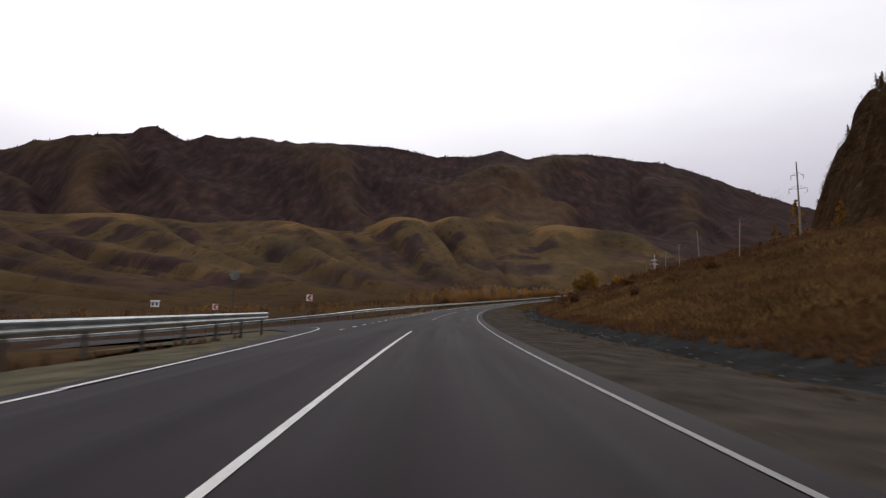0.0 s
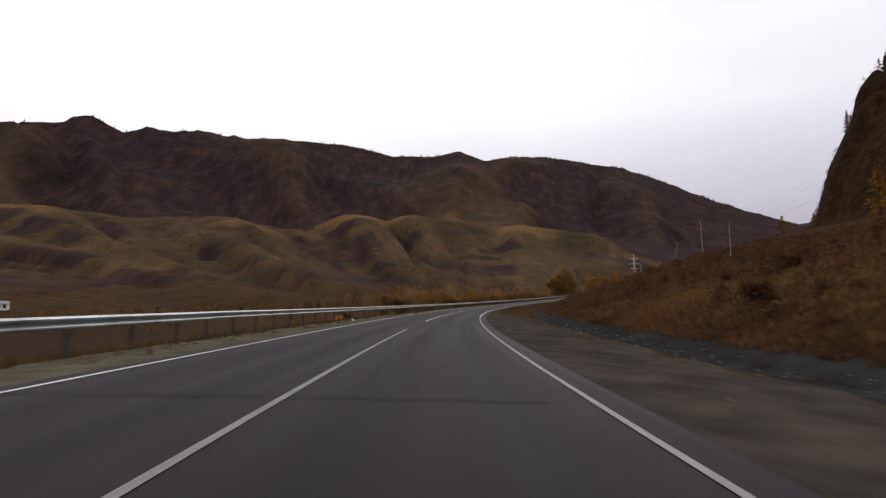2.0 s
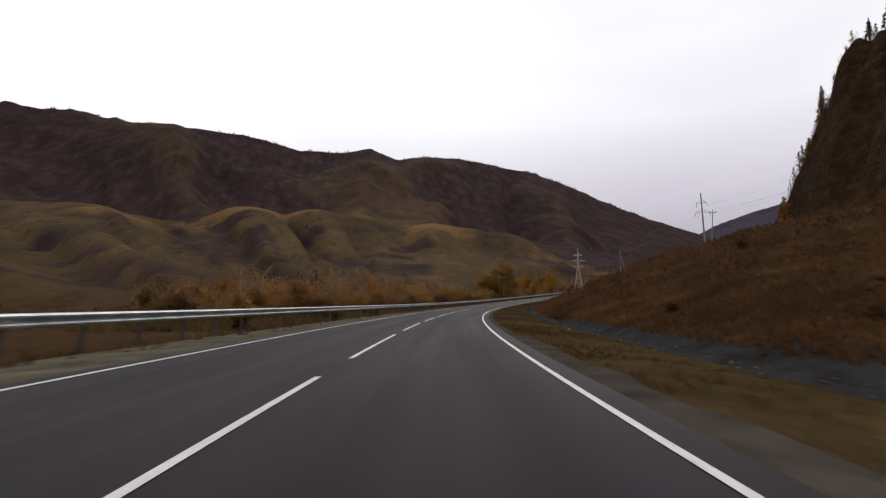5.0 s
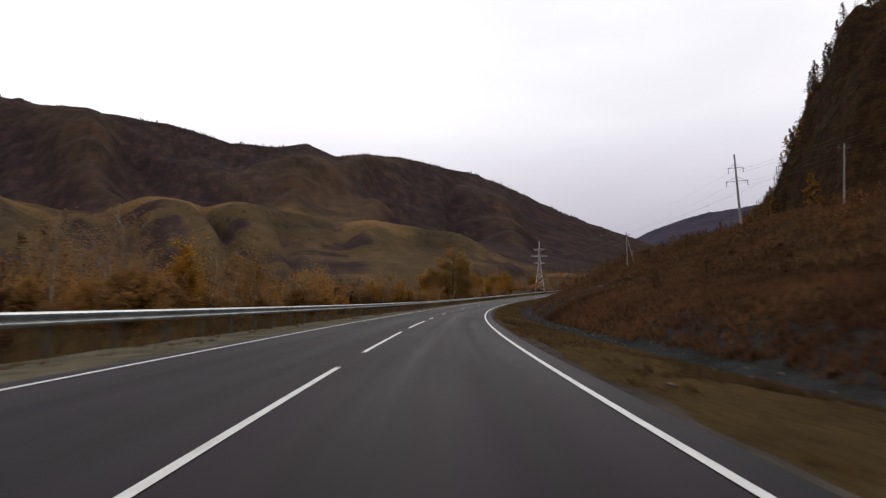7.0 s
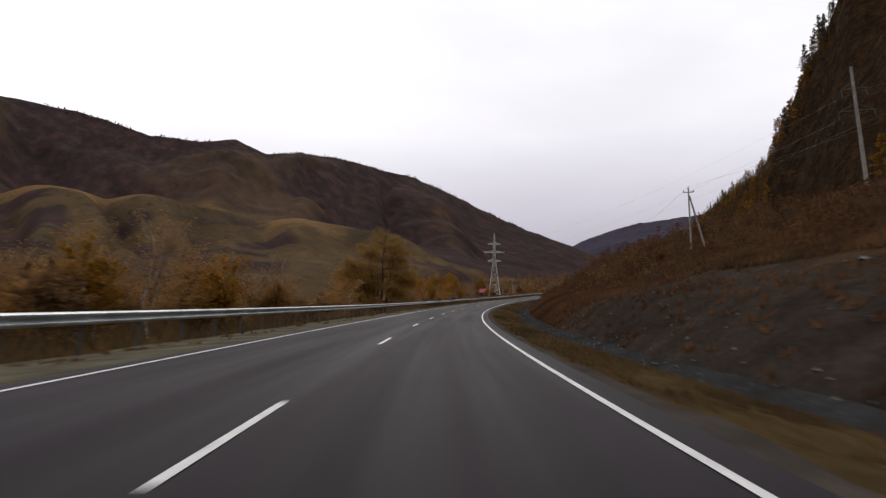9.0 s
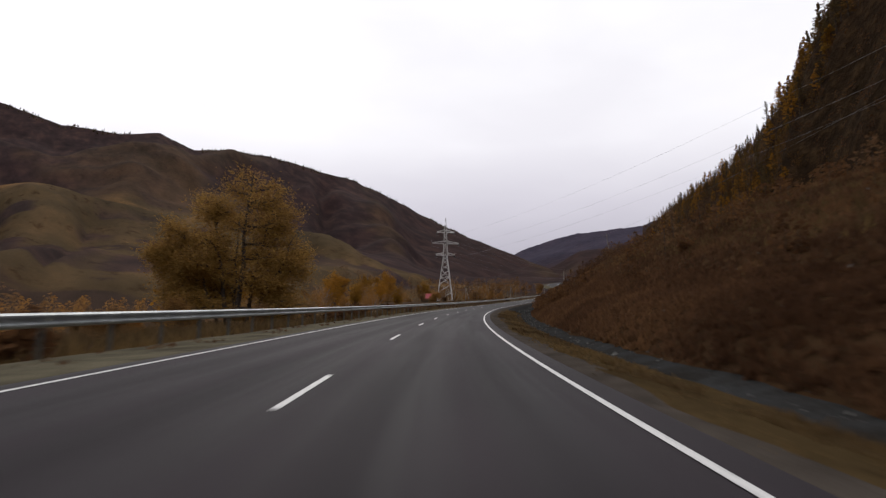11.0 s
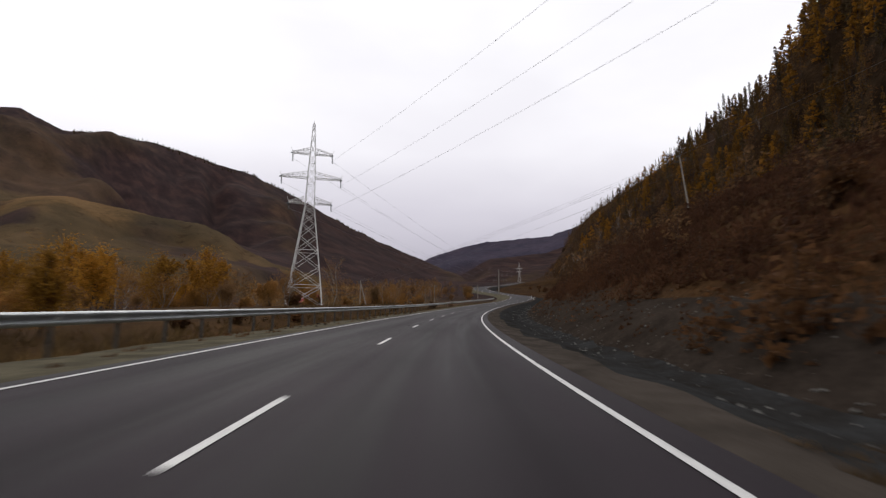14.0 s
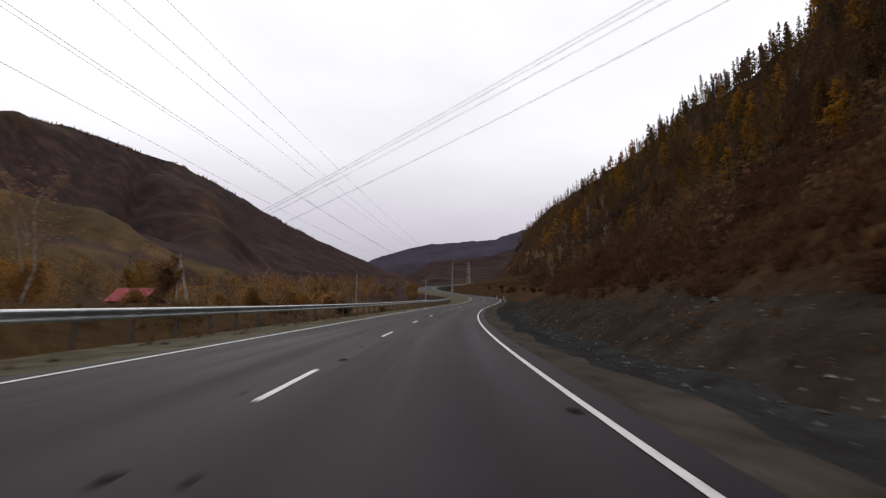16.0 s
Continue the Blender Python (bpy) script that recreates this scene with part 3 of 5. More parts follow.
def build_ground():
    gx, gy = graded(-90, 540, 3.2, 4500, 1.0135), graded(-30, 800, 3.2, 4500, 1.0135)
    X, Y = np.meshgrid(gx, gy)
    z, cover, *_ = land(X, Y)
    nx, ny = len(gx), len(gy)
    co = np.stack([X.ravel(), Y.ravel(), z], 1).astype(np.float32)
    i = np.arange(nx * ny).reshape(ny, nx)
    quads = np.stack([i[:-1, :-1], i[:-1, 1:], i[1:, 1:], i[1:, :-1]], -1).reshape(-1, 4)
    me = bpy.data.meshes.new("ground")
    me.vertices.add(len(co))
    me.vertices.foreach_set("co", co.ravel())
    me.loops.add(quads.size)
    me.loops.foreach_set("vertex_index", quads.ravel().astype(np.int32))
    me.polygons.add(len(quads))
    me.polygons.foreach_set("loop_start", np.arange(0, quads.size, 4, dtype=np.int32))
    me.update(calc_edges=True)
    me.polygons.foreach_set("use_smooth", np.ones(len(quads), bool))
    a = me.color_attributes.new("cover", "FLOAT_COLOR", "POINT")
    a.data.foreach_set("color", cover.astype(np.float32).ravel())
    w = me.attributes.new("straw", "FLOAT", "POINT")
    w.data.foreach_set("value", LIT_STRAW_STONY[0].astype(np.float32))
    w = me.attributes.new("stony", "FLOAT", "POINT")
    w.data.foreach_set("value", LIT_STRAW_STONY[1].astype(np.float32))
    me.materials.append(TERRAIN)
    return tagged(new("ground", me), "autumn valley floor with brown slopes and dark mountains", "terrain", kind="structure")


build_ground()


def gentle(s):
    """How far the bank is laid back at s: fully along the first stretch."""
    return sstep(240, 170, s)


def ribbon(name, profile, mat, s0, s1, step=2.0, rough=0.0, laid_back=None):
    """A strip along the road: profile of (d, h) pairs across it, and its heights where the bank is laid back."""
    s = np.arange(s0, s1, step)
    verts, faces, k = [], [], len(profile)
    for a in s:
        for j, (d, h) in enumerate(profile):
            if laid_back:
                h += (laid_back[j] - h) * float(gentle(a))
            w = (float(fbm(np.array([a / 2.2 + d * 7]), np.array([d * 1.7]), 3)[0]) - 0.5) * rough * (1.0 if abs(d) > 4.5 else 0.22 if d > 4.0 else 0.0)
            x, y, z = at(a, float(shift(np.float64(a), np.float64(d))) + w, h + (0.5 * w if abs(d) > 4.5 else 0.0))
            verts.append((float(x), float(y), float(z)))
    for i in range(len(s) - 1):
        for j in range(k - 1):
            faces.append((i * k + j, i * k + j + 1, (i + 1) * k + j + 1, (i + 1) * k + j))
    me = mesh_of(name, verts, faces, mat, True)
    uv = me.uv_layers.new()
    dd = [profile[j][0] for _ in s for j in range(k)]
    sv = [a for a in s for _ in range(k)]
    uv.data.foreach_set("uv", [c for lp in me.loops for c in (dd[lp.vertex_index], sv[lp.vertex_index])])
    return new(name, me)


END = float(S[-1]) - 6
tagged(ribbon("road", [(-4.35, -0.03), (-4.2, 0), (-2, 0.02), (0, 0.03), (2, 0.02), (4.2, 0), (4.35, -0.03)], ASPHALT, -80, END),
       "two-lane grey asphalt road curving through the valley", "road", kind="structure")
tagged(ribbon("shoulder", [(-13, -0.68), (-9.2, -0.31), (-7.9, -0.235), (-7.2, -0.195), (-6, -0.14), (-4.3, -0.07)], PALE_GRAVEL, 22, 37, 1.0, 0.0),
       "pale gravel where the shoulder meets the side road", "shoulder", kind="structure")
for a, b in ((-80, 24), (57, END)):
    tagged(ribbon("shoulder", [(-9.2, -0.75), (-7.9, -0.4), (-7.2, -0.16), (-6, -0.10), (-4.3, -0.02)], PALE_GRAVEL, a, b, 1.0, 0.25),
           "pale gravel shoulder under the guard rail", "shoulder", kind="structure")
EDGE = [(4.05, -0.010), (4.32, -0.005), (4.52, -0.035), (4.8, -0.07), (5.2, -0.12), (5.7, -0.2), (6.2, -0.36), (6.7, -0.58)]
# gravel gives way to turf at a distance that changes along the road
for a, b, k in ((-80, 128, 8), (128, 150, 5), (150, 178, 4), (178, 335, 3), (335, 362, 4), (362, 416, 5)):
    tagged(ribbon("shoulder_3", EDGE[:k], GRAVEL, a, b + 1, 1.0, 0.5), "dark gravel road shoulder", "shoulder", kind="structure")
    if k < len(EDGE):
        tagged(ribbon("verge", EDGE[k - 1:], TURF, a, b + 1, 1.0, 0.5), "earth verge with dry grass beside the road", "verge", kind="structure")
tagged(ribbon("shoulder_4", EDGE[:5], GRAVEL, 416, END, 1.0, 0.5), "dark gravel road shoulder", "shoulder", kind="structure")
tagged(ribbon("ditch_side", EDGE[4:], SCREE, 416, END, 1.0, 0.5), "blue-grey scree running down into the ditch", "ditch", kind="structure")
tagged(ribbon("ditch", [(6.7, -0.58), (7.4, -0.80), (8.1, -0.84), (8.8, -0.66)], SCREE, -80, END, 1.0, 0.5),
       "shallow ditch filled with blue-grey scree", "ditch", kind="structure")
LAID_BACK = [-0.66, -0.40, 0.0, 0.38, 0.85, 1.35, 1.75]
tagged(ribbon("bank", [(8.8, -0.66), (9.6, -0.1), (10.8, 0.75), (12.2, 1.5), (14, 2.0), (16, 2.5), (18.5, 2.7)], VERGE, -80, 411, 1.0, 0.5, LAID_BACK),
       "brown earth bank above the ditch", "bank", kind="structure")
tagged(ribbon("ditch_wall", [(8.8, -0.652), (9.6, -0.07), (10.8, 0.78)], SCREE, -80, 236, 1.0, 0.5, [-0.652, -0.37, 0.03]),
       "grey scree on the far side of the ditch", "ditch", kind="structure")
tagged(ribbon("stony_bank", [(8.8, -0.66), (9.6, -0.1), (10.8, 0.75), (12.2, 1.5), (14, 2.0), (16, 2.5), (18.5, 2.7)], RUBBLE, 410, 602, 1.0, 0.5),
       "grey-brown stony bank cut beside the ditch", "bank", kind="structure")
tagged(ribbon("stony_bank", [(8.8, -0.655), (9.6, -0.08), (10.8, 0.77), (12.2, 1.52), (14, 2.02), (16, 2.52), (18.5, 2.72)], RUBBLE, 266, 310, 1.0, 0.5),
       "bare grey-brown earth of a stony bank", "bank", kind="structure")


# ---- paint on the road ----
def stripe(name, s0, s1, d0, d1, width, label, mat=None):
    n = max(2, int(abs(s1 - s0) / 2) + 1)
    verts, faces = [], []
    for i in range(n):
        t = i / (n - 1)
        s, d = s0 + (s1 - s0) * t, d0 + (d1 - d0) * t
        crown = 0.03 - 0.03 * min(1, (abs(d) / 4.2)) ** 2
        for k in (-0.5, 0.5):
            x, y, z = at(s, d + k * width, crown + 0.008)
            verts.append((float(x), float(y), float(z)))
    for i in range(n - 1):
        faces.append((2 * i, 2 * i + 1, 2 * i + 3, 2 * i + 2))
    return tagged(new(name, mesh_of(name, verts, faces, mat or PAINT)), label, "road marking", "painted road lines", "structure")


stripe("edge_line", -80, 112, HALF, HALF, 0.085, "worn white painted edge line", WORN_PAINT)
stripe("edge_line", 112, END, HALF, HALF, 0.10, "solid white painted edge line")
stripe("edge_line", -80, 8, -HALF, -HALF, 0.10, "solid white painted edge line")


def turning_line(knots, label):
    """A painted line that leaves the road's edge for the side road."""
    verts, faces, n = [], [], 40
    ks, kd = [k[0] for k in knots], [k[1] for k in knots]
    mid = [(ks[0] + (ks[-1] - ks[0]) * i / n) for i in range(n + 1)]
    side = np.interp(mid, ks, kd)
    for _ in range(8):
        side[1:-1] = (side[:-2] + 2 * side[1:-1] + side[2:]) / 4
    for a, d in zip(mid, side):
        h = float(np.interp(-d, [3.7, 4.2, 6.5, 9, 13], [0.008, -0.003, -0.10, -0.23, -0.58])) + 0.02
        for k in (-0.05, 0.05):
            x, y, z = at(a, d + k, h)
            verts.append((float(x), float(y), float(z)))
    faces = [(2 * i, 2 * i + 1, 2 * i + 3, 2 * i + 2) for i in range(n)]
    return tagged(new("edge_line", mesh_of("edge_line", verts, faces, PAINT)), label, "road marking", "painted road lines", "structure")


turning_line([(8, -3.74), (14, -3.9), (20, -4.2), (26, -4.65), (30, -5.1), (33, -5.8), (35, -7.0), (36.3, -9.0)], "white painted edge line turning into the side road")
stripe("edge_line", 60, END, -HALF, -HALF, 0.10, "solid white painted edge line")
for k in range(9):
    stripe("edge_dash", 28.5 + 3.4 * k, 29.8 + 3.4 * k, -HALF, -HALF, 0.10, "short white painted dash across the junction")
for a, b, txt in ((-80, 26.5, "solid white painted centre line"), (46, 85.5, "worn white painted centre line"), (97.5, 130, "solid white painted centre line")):
    stripe("centre_line", a, b, 0, 0, 0.10, txt, WORN_PAINT if a == 46 else PAINT)
for k in range(9):
    stripe("centre_dash", 135 + 12 * k, 144 + 12 * k, 0, 0, 0.10, "long white painted centre dash")
for k in range(38):
    stripe("centre_dash", 244.0 + 12.3 * k, 247.0 + 12.3 * k, 0, 0, 0.10, "short white painted centre dash")


# ---- guard rail ----
def rail_beam(points, name, label, post_step=2.65):
    """A W-beam along points (x, y, z of the ground), with its posts and reflectors."""
    rail = thing(name)
    tagged(rail, label, "guard rail", "guard rails")
    prof = [(o, h + 0.22) for o, h in ((0.0, 0.82), (0.05, 0.805), (0.085, 0.77), (0.085, 0.735), (0.02, 0.68), (0.02, 0.63), (0.085, 0.575), (0.085, 0.54), (0.05, 0.505), (0.0, 0.49))]
    thick = prof + [(o - 0.006, h) for o, h in reversed(prof)]
    pts = [Vector(p) for p in points]
    verts, faces, n = [], [], len(thick)
    sides = []
    for i, p in enumerate(pts):
        w = (pts[min(i + 1, len(pts) - 1)] - pts[max(i - 1, 0)])
        w.z = 0
        w.normalize()
        side = Vector((w.y, -w.x, 0))
        sides.append((w, side))
        for o, h in thick:
            verts.append(tuple(p + side * o + Vector((0, 0, h))))
    for i in range(len(pts) - 1):
        for j in range(n):
            k = (j + 1) % n
            faces.append((i * n + j, i * n + k, (i + 1) * n + k, (i + 1) * n + j))
    faces.append(tuple(range(n)))
    faces.append(tuple((len(pts) - 1) * n + j for j in reversed(range(n))))
    part("beam", (verts, faces), GALV, rail)
    pv, pf = [], []
    block(pv, pf, -0.10, 0, 0.21, 0.10, 0.012, 1.48)
    block(pv, pf, -0.144, 0, 0.21, 0.012, 0.06, 1.48)
    block(pv, pf, -0.056, 0, 0.21, 0.012, 0.06, 1.48)
    post_me = mesh_of("post", pv, pf, POST)
    cv, cf = [], []
    block(cv, cf, -0.025, 0, 0.875, 0.05, 0.10, 0.26)
    bracket_me = mesh_of("bracket", cv, cf, POST)
    rv, rf = [], []
    block(rv, rf, 0.045, 0, 0.875, 0.04, 0.06, 0.07)
    refl_me = mesh_of("reflector", rv, rf, REFLECT)
    acc, count = 0.0, 0
    for i in range(1, len(pts)):
        acc += (pts[i] - pts[i - 1]).length
        if acc >= post_step:
            acc -= post_step
            w, side = sides[i]
            m = Matrix.Translation(pts[i] - w * acc) @ Matrix.Rotation(math.atan2(side.y, side.x), 4, "Z")
            for nm, me, every in (("post", post_me, 1), ("bracket", bracket_me, 1), ("reflector", refl_me, 2)):
                if count % every == 0:
                    o = new(nm, me)
                    o.parent = rail
                    o.matrix_basis = m
            count += 1
    return rail


rail_a = [tuple(float(v) for v in at(a, RAIL_D, -0.15)) for a in np.arange(-70, 28, 0.5)]
rail_beam(rail_a, "guard_rail", "galvanised steel guard rail ending at the side road")
bend = [(80, -6.9, -0.15), (70, -7.2, -0.2), (62, -8.6, -0.35), (55.5, -11.5, -0.75), (51, -16.5, -1.25), (48.5, -24, -1.9), (47, -34, -2.6), (46, -46, -3.3), (45, -60, -4.1)]
dense = []
for i in range(len(bend) - 1):
    p0, p1, p2, p3 = (np.array(bend[max(0, min(len(bend) - 1, i + k))], float) for k in (-1, 0, 1, 2))
    for t in np.arange(0, 1, 0.05):
        q = 0.5 * (2 * p1 + (p2 - p0) * t + (2 * p0 - 5 * p1 + 4 * p2 - p3) * t * t + (3 * p1 - p0 - 3 * p2 + p3) * t ** 3)
        dense.append(tuple(float(v) for v in at(q[0], q[1], q[2])))
rail_b = list(reversed(dense)) + [tuple(float(v) for v in at(a, RAIL_D, -0.15)) for a in np.arange(80.5, 598, 0.5)]
rail_beam(rail_b, "guard_rail", "long galvanised steel guard rail on the outside of the bend")

# side road
sv, sf = [], []
for i, (a0, a1, d, h) in enumerate([(12, 62, -4.2, -0.012), (29, 58, -6.5, -0.11), (34, 54, -9, -0.24), (34, 50.5, -13, -0.6), (32, 47.5, -20, -1.2), (32, 45.5, -30, -1.9), (31, 44.5, -45, -2.9), (30, 44, -70, -4.6)]):
    for k in range(7):
        x, y, z = at(a0 + (a1 - a0) * k / 6, d, h)
        sv.append((float(x), float(y), float(z)))
    if i:
        for k in range(6):
            j = (i - 1) * 7 + k
            sf.append((j, j + 1, j + 8, j + 7))
side_me = mesh_of("side_road", sv, sf, ASPHALT, True)
suv = side_me.uv_layers.new()
suv.data.foreach_set("uv", [c for lp in side_me.loops for c in (sv[lp.vertex_index][1], sv[lp.vertex_index][0])])
tagged(new("side_road", side_me), "narrow asphalt side road dropping towards the valley floor", "road", kind="structure")


# ---- where things stand ----
def ground_at(x, y):
    return float(land([x], [y])[0][0])


BANK = [(4.3, -0.02), (5.2, -0.12), (5.7, -0.2), (6.2, -0.36), (6.7, -0.58), (7.4, -0.80), (8.1, -0.84), (8.8, -0.66), (9.6, -0.1), (10.8, 0.75), (12.2, 1.5), (14, 2.0), (16, 2.5), (18.5, 2.7)]


def surface(s, d):
    """Points of the roadside at s, d (arrays), on whichever sheet lies on top."""
    x, y, z = at(s, d)
    g = land(x, y)[0]
    e = unshift(s, d)
    k = gentle(s)
    right = np.interp(e, [p[0] for p in BANK], [p[1] for p in BANK]) * (1 - k) + np.interp(e, [p[0] for p in BANK], [p[1] for p in BANK[:7]] + LAID_BACK) * k - 0.02
    left = np.interp(-d, [4.3, 6, 7.2, 7.9, 9.2], [-0.02, -0.1, -0.16, -0.4, -0.75])
    strip = z + np.where(d > 0, right, left)
    on = ((e > 4.3) & (e < 18.5)) | ((d < -4.3) & (d > -9.2))
    return x, y, np.where(on, np.maximum(strip, g), g)


# ---- trees ----
def clumps(points, sizes, rnd, flat=0.5):
    """Small leaf clumps, each a bent pair of triangles, facing all ways."""
    n = len(points)
    a = rnd.normal(size=(n, 3))
    a[:, 2] *= flat
    a /= np.linalg.norm(a, axis=1)[:, None]
    b = np.cross(a, rnd.normal(size=(n, 3)))
    b /= np.linalg.norm(b, axis=1)[:, None]
    c = np.cross(a, b)
    sz = np.asarray(sizes)[:, None]
    p = np.asarray(points)
    v = np.stack([p - a * sz, p + b * sz * 0.6 + c * sz * 0.15, p + a * sz, p - b * sz * 0.6 + c * sz * 0.2], 1).reshape(-1, 3)
    faces = [(4 * i, 4 * i + 1, 4 * i + 2, 4 * i + 3) for i in range(n)]
    return [tuple(q) for q in v.tolist()], faces


def conifer(name, height, leaf_mat, bark, label, seed, leaves=330, spread=0.17, bare=0.16, size=0.25):
    """Larch or pine: straight tapered trunk, whorls of drooping limbs, broken outline."""
    rnd = np.random.RandomState(seed)
    tree = tagged(thing(name), label, "tree", "trees on the mountainside")
    tv, tf, pts, sz = [], [], [], []
    lean = rnd.normal(size=2) * 0.02 * height
    rod(tv, tf, (0, 0, -0.6), (lean[0], lean[1], height), 0.016 * height, 0.02, 6)
    levels = int(height * 1.5)
    for i in range(levels):
        t = bare + (1 - bare) * i / levels
        r = height * spread * (1 - t) ** 0.9 * rnd.uniform(0.4, 1.2) + 0.16
        for k in range(rnd.randint(3, 5)):
            ang = rnd.uniform(0, 6.28)
            base = np.array([lean[0] * t, lean[1] * t, t * height])
            tip = base + np.array([math.cos(ang) * r, math.sin(ang) * r, rnd.uniform(-0.25, 0.12) * r])
            rod(tv, tf, tuple(base), tuple(tip), 0.035, 0.012, 3)
            m = max(2, int(leaves / levels / 4))
            w = rnd.uniform(0.25, 1.0, m)[:, None]
            pts.append(base + (tip - base) * w + rnd.normal(size=(m, 3)) * 0.18 * size / 0.42)
            sz.append(rnd.uniform(0.5, 1.1, m) * size)
    part("trunk", (tv, tf), bark, tree)
    part("crown", clumps(np.concatenate(pts), np.concatenate(sz), rnd, 0.5), leaf_mat, tree)
    return tree


def broadleaf(name, height, leaf_mat, bark, label, seed, stems=1, leaves=420, size=0.24, group="trees of the valley floor", width=0.3, upright=0.7, cloud=0, wide=0.0):
    """Birch, willow or poplar: forking stems with thin limbs and loose leaf clumps."""
    rnd = np.random.RandomState(seed)
    tree = tagged(thing(name), label, "tree" if height > 3.5 else "bush", group)
    tv, tf, pts, sz = [], [], [], []

    def grow(a, way, length, r, depth):
        b = a + way * length
        mid = (a + b) / 2 + rnd.normal(size=3) * length * 0.05
        rod(tv, tf, tuple(a), tuple(mid), r, r * 0.8, 5 if depth < 2 else 3)
        rod(tv, tf, tuple(mid), tuple(b), r * 0.8, r * 0.55, 5 if depth < 2 else 3)
        if depth >= 2:
            m = max(1, leaves // 60)
            pts.append(a + (b - a) * rnd.uniform(0.2, 1.1, m)[:, None] + rnd.normal(size=(m, 3)) * length * 0.22)
            sz.append(rnd.uniform(0.5, 1.2, m) * size)
        if depth < 3:
            for k in range(rnd.randint(3, 5) if depth else rnd.randint(5, 8)):
                t = rnd.uniform(0.35, 1.0)
                side = rnd.normal(size=3)
                side[2] = abs(side[2]) * 0.4
                side /= np.linalg.norm(side)
                w = way * upright + side * (width * 2.2)
                w /= np.linalg.norm(w)
                grow(a + (b - a) * t, w, length * rnd.uniform(0.38, 0.6) * (1.15 - 0.4 * t), max(r * 0.45, 0.012), depth + 1)

    for k in range(stems):
        w = np.array([0, 0, 1.0]) + np.append(rnd.normal(size=2) * (0.05 if stems == 1 else 0.22), 0)
        a = np.append(rnd.normal(size=2) * (0 if stems == 1 else 0.35), -0.4)
        grow(a, w / np.linalg.norm(w), height * 0.72 * rnd.uniform(0.8, 1.0), 0.009 * height, 0)
    blobs, wide = (20 if height < 12 else 60), wide or width * 1.3
    for k in range(blobs if cloud else 0):          # twiggy masses of leaf round the limbs
        way = rnd.normal(size=3)
        way *= rnd.uniform(0.3, 0.8) / np.linalg.norm(way)
        low = 1.0 - 0.45 * max(0.0, way[2])
        mid = np.array([way[0] * wide * low * height, way[1] * wide * low * height, height * (0.50 + 0.46 * way[2])])
        m = cloud // blobs
        pts.append(mid + rnd.normal(size=(m, 3)) * height * np.array([0.085, 0.085, 0.10]) * (1.0 if blobs == 20 else 0.72))
        sz.append(rnd.uniform(0.5, 1.2, m) * size)
    part("trunk", (tv, tf), bark, tree)
    pts = np.concatenate(pts)
    pts[:, 2] = np.maximum(pts[:, 2], 0.05)
    part("crown", clumps(pts, np.concatenate(sz), rnd, 0.7), leaf_mat, tree)
    return tree


def shrub(name, height, leaf_mat, label, seed, leaves=260, size=0.2):
    """A bush of many stems that lean apart, leaved to the ground."""
    rnd = np.random.RandomState(seed)
    bush = tagged(thing(name), label, "bush", "bushes beside the road")
    tv, tf, pts, sz = [], [], [], []
    for k in range(14):
        ang, out = rnd.uniform(0, 6.28), rnd.uniform(0.15, 0.62) * height
        tip = np.array([math.cos(ang) * out, math.sin(ang) * out, height * rnd.uniform(0.5, 1.0)])
        rod(tv, tf, (tip[0] * 0.15, tip[1] * 0.15, -0.2), tuple(tip), 0.02, 0.006, 3)
        m = leaves // 14
        w = rnd.uniform(0.2, 1.05, m)[:, None] ** 0.7
        pts.append(tip * w + rnd.normal(size=(m, 3)) * 0.13 * height)
        sz.append(rnd.uniform(0.5, 1.2, m) * size)
    p = np.concatenate(pts)
    p[:, 2] = np.maximum(p[:, 2], 0.02)
    part("branchwork", (tv, tf), BARK, bush)
    part("crown", clumps(p, np.concatenate(sz), rnd, 0.8), leaf_mat, bush)
    return bush


def scatter(kinds, places, rnd, lo=0.75, hi=1.2):
    """Copies of the kinds at the places (x, y, z), turned and sized by chance; the first ones are the originals."""
    used = set()
    for x, y, z in places:
        i = rnd.randint(len(kinds))
        m = pose(x, y, z - 0.1, 0, 0, rnd.uniform(0, 360)) @ Matrix.Scale(rnd.uniform(lo, hi), 4)
        if i in used:
            c = copy_thing(kinds[i], m)
            c.scale = m.to_scale()
        else:
            used.add(i)
            kinds[i].matrix_basis = m
    return used


rt = np.random.RandomState(21)
# mountainside woods
woods = [conifer("larch_tree", 12.5, LARCH, BARK, "slender larch with thin orange-brown autumn needles", 31, 1400, 0.29),
         conifer("larch_tree", 10.0, LARCH, BARK, "slender larch with thin orange-brown autumn needles", 32, 1200, 0.32),
         conifer("pine_tree", 12.0, PINE, BARK, "dark conifer with a broken narrow crown", 33, 1000, 0.21),
         conifer("pine_tree", 9.0, PINE, BARK, "dark conifer with a broken narrow crown", 34, 800, 0.25),
         conifer("larch_tree", 14.0, PINE, BARK, "tall half-bare larch, dark against the sky", 35, 620, 0.19, 0.3)]


def on_mountain(n, u0, u1, t0, t1, seed):
    r = np.random.RandomState(seed)
    out = []
    while len(out) < n:
        u, t = r.uniform(u0, u1, 200), r.uniform(t0, t1, 200)
        cc, cf = np.interp(u, U_K, CREST_C), np.interp(u, U_K, FOOT_C)
        c = cf + (cc - cf) * t
        x, y = 0.713 * u + 0.701 * c, 0.701 * u - 0.713 * c
        z, _, s, d, _ = land(x, y)
        for k in range(200):
            if d[k] > 22 and len(out) < n:
                out.append((float(x[k]), float(y[k]), float(z[k])))
    return out


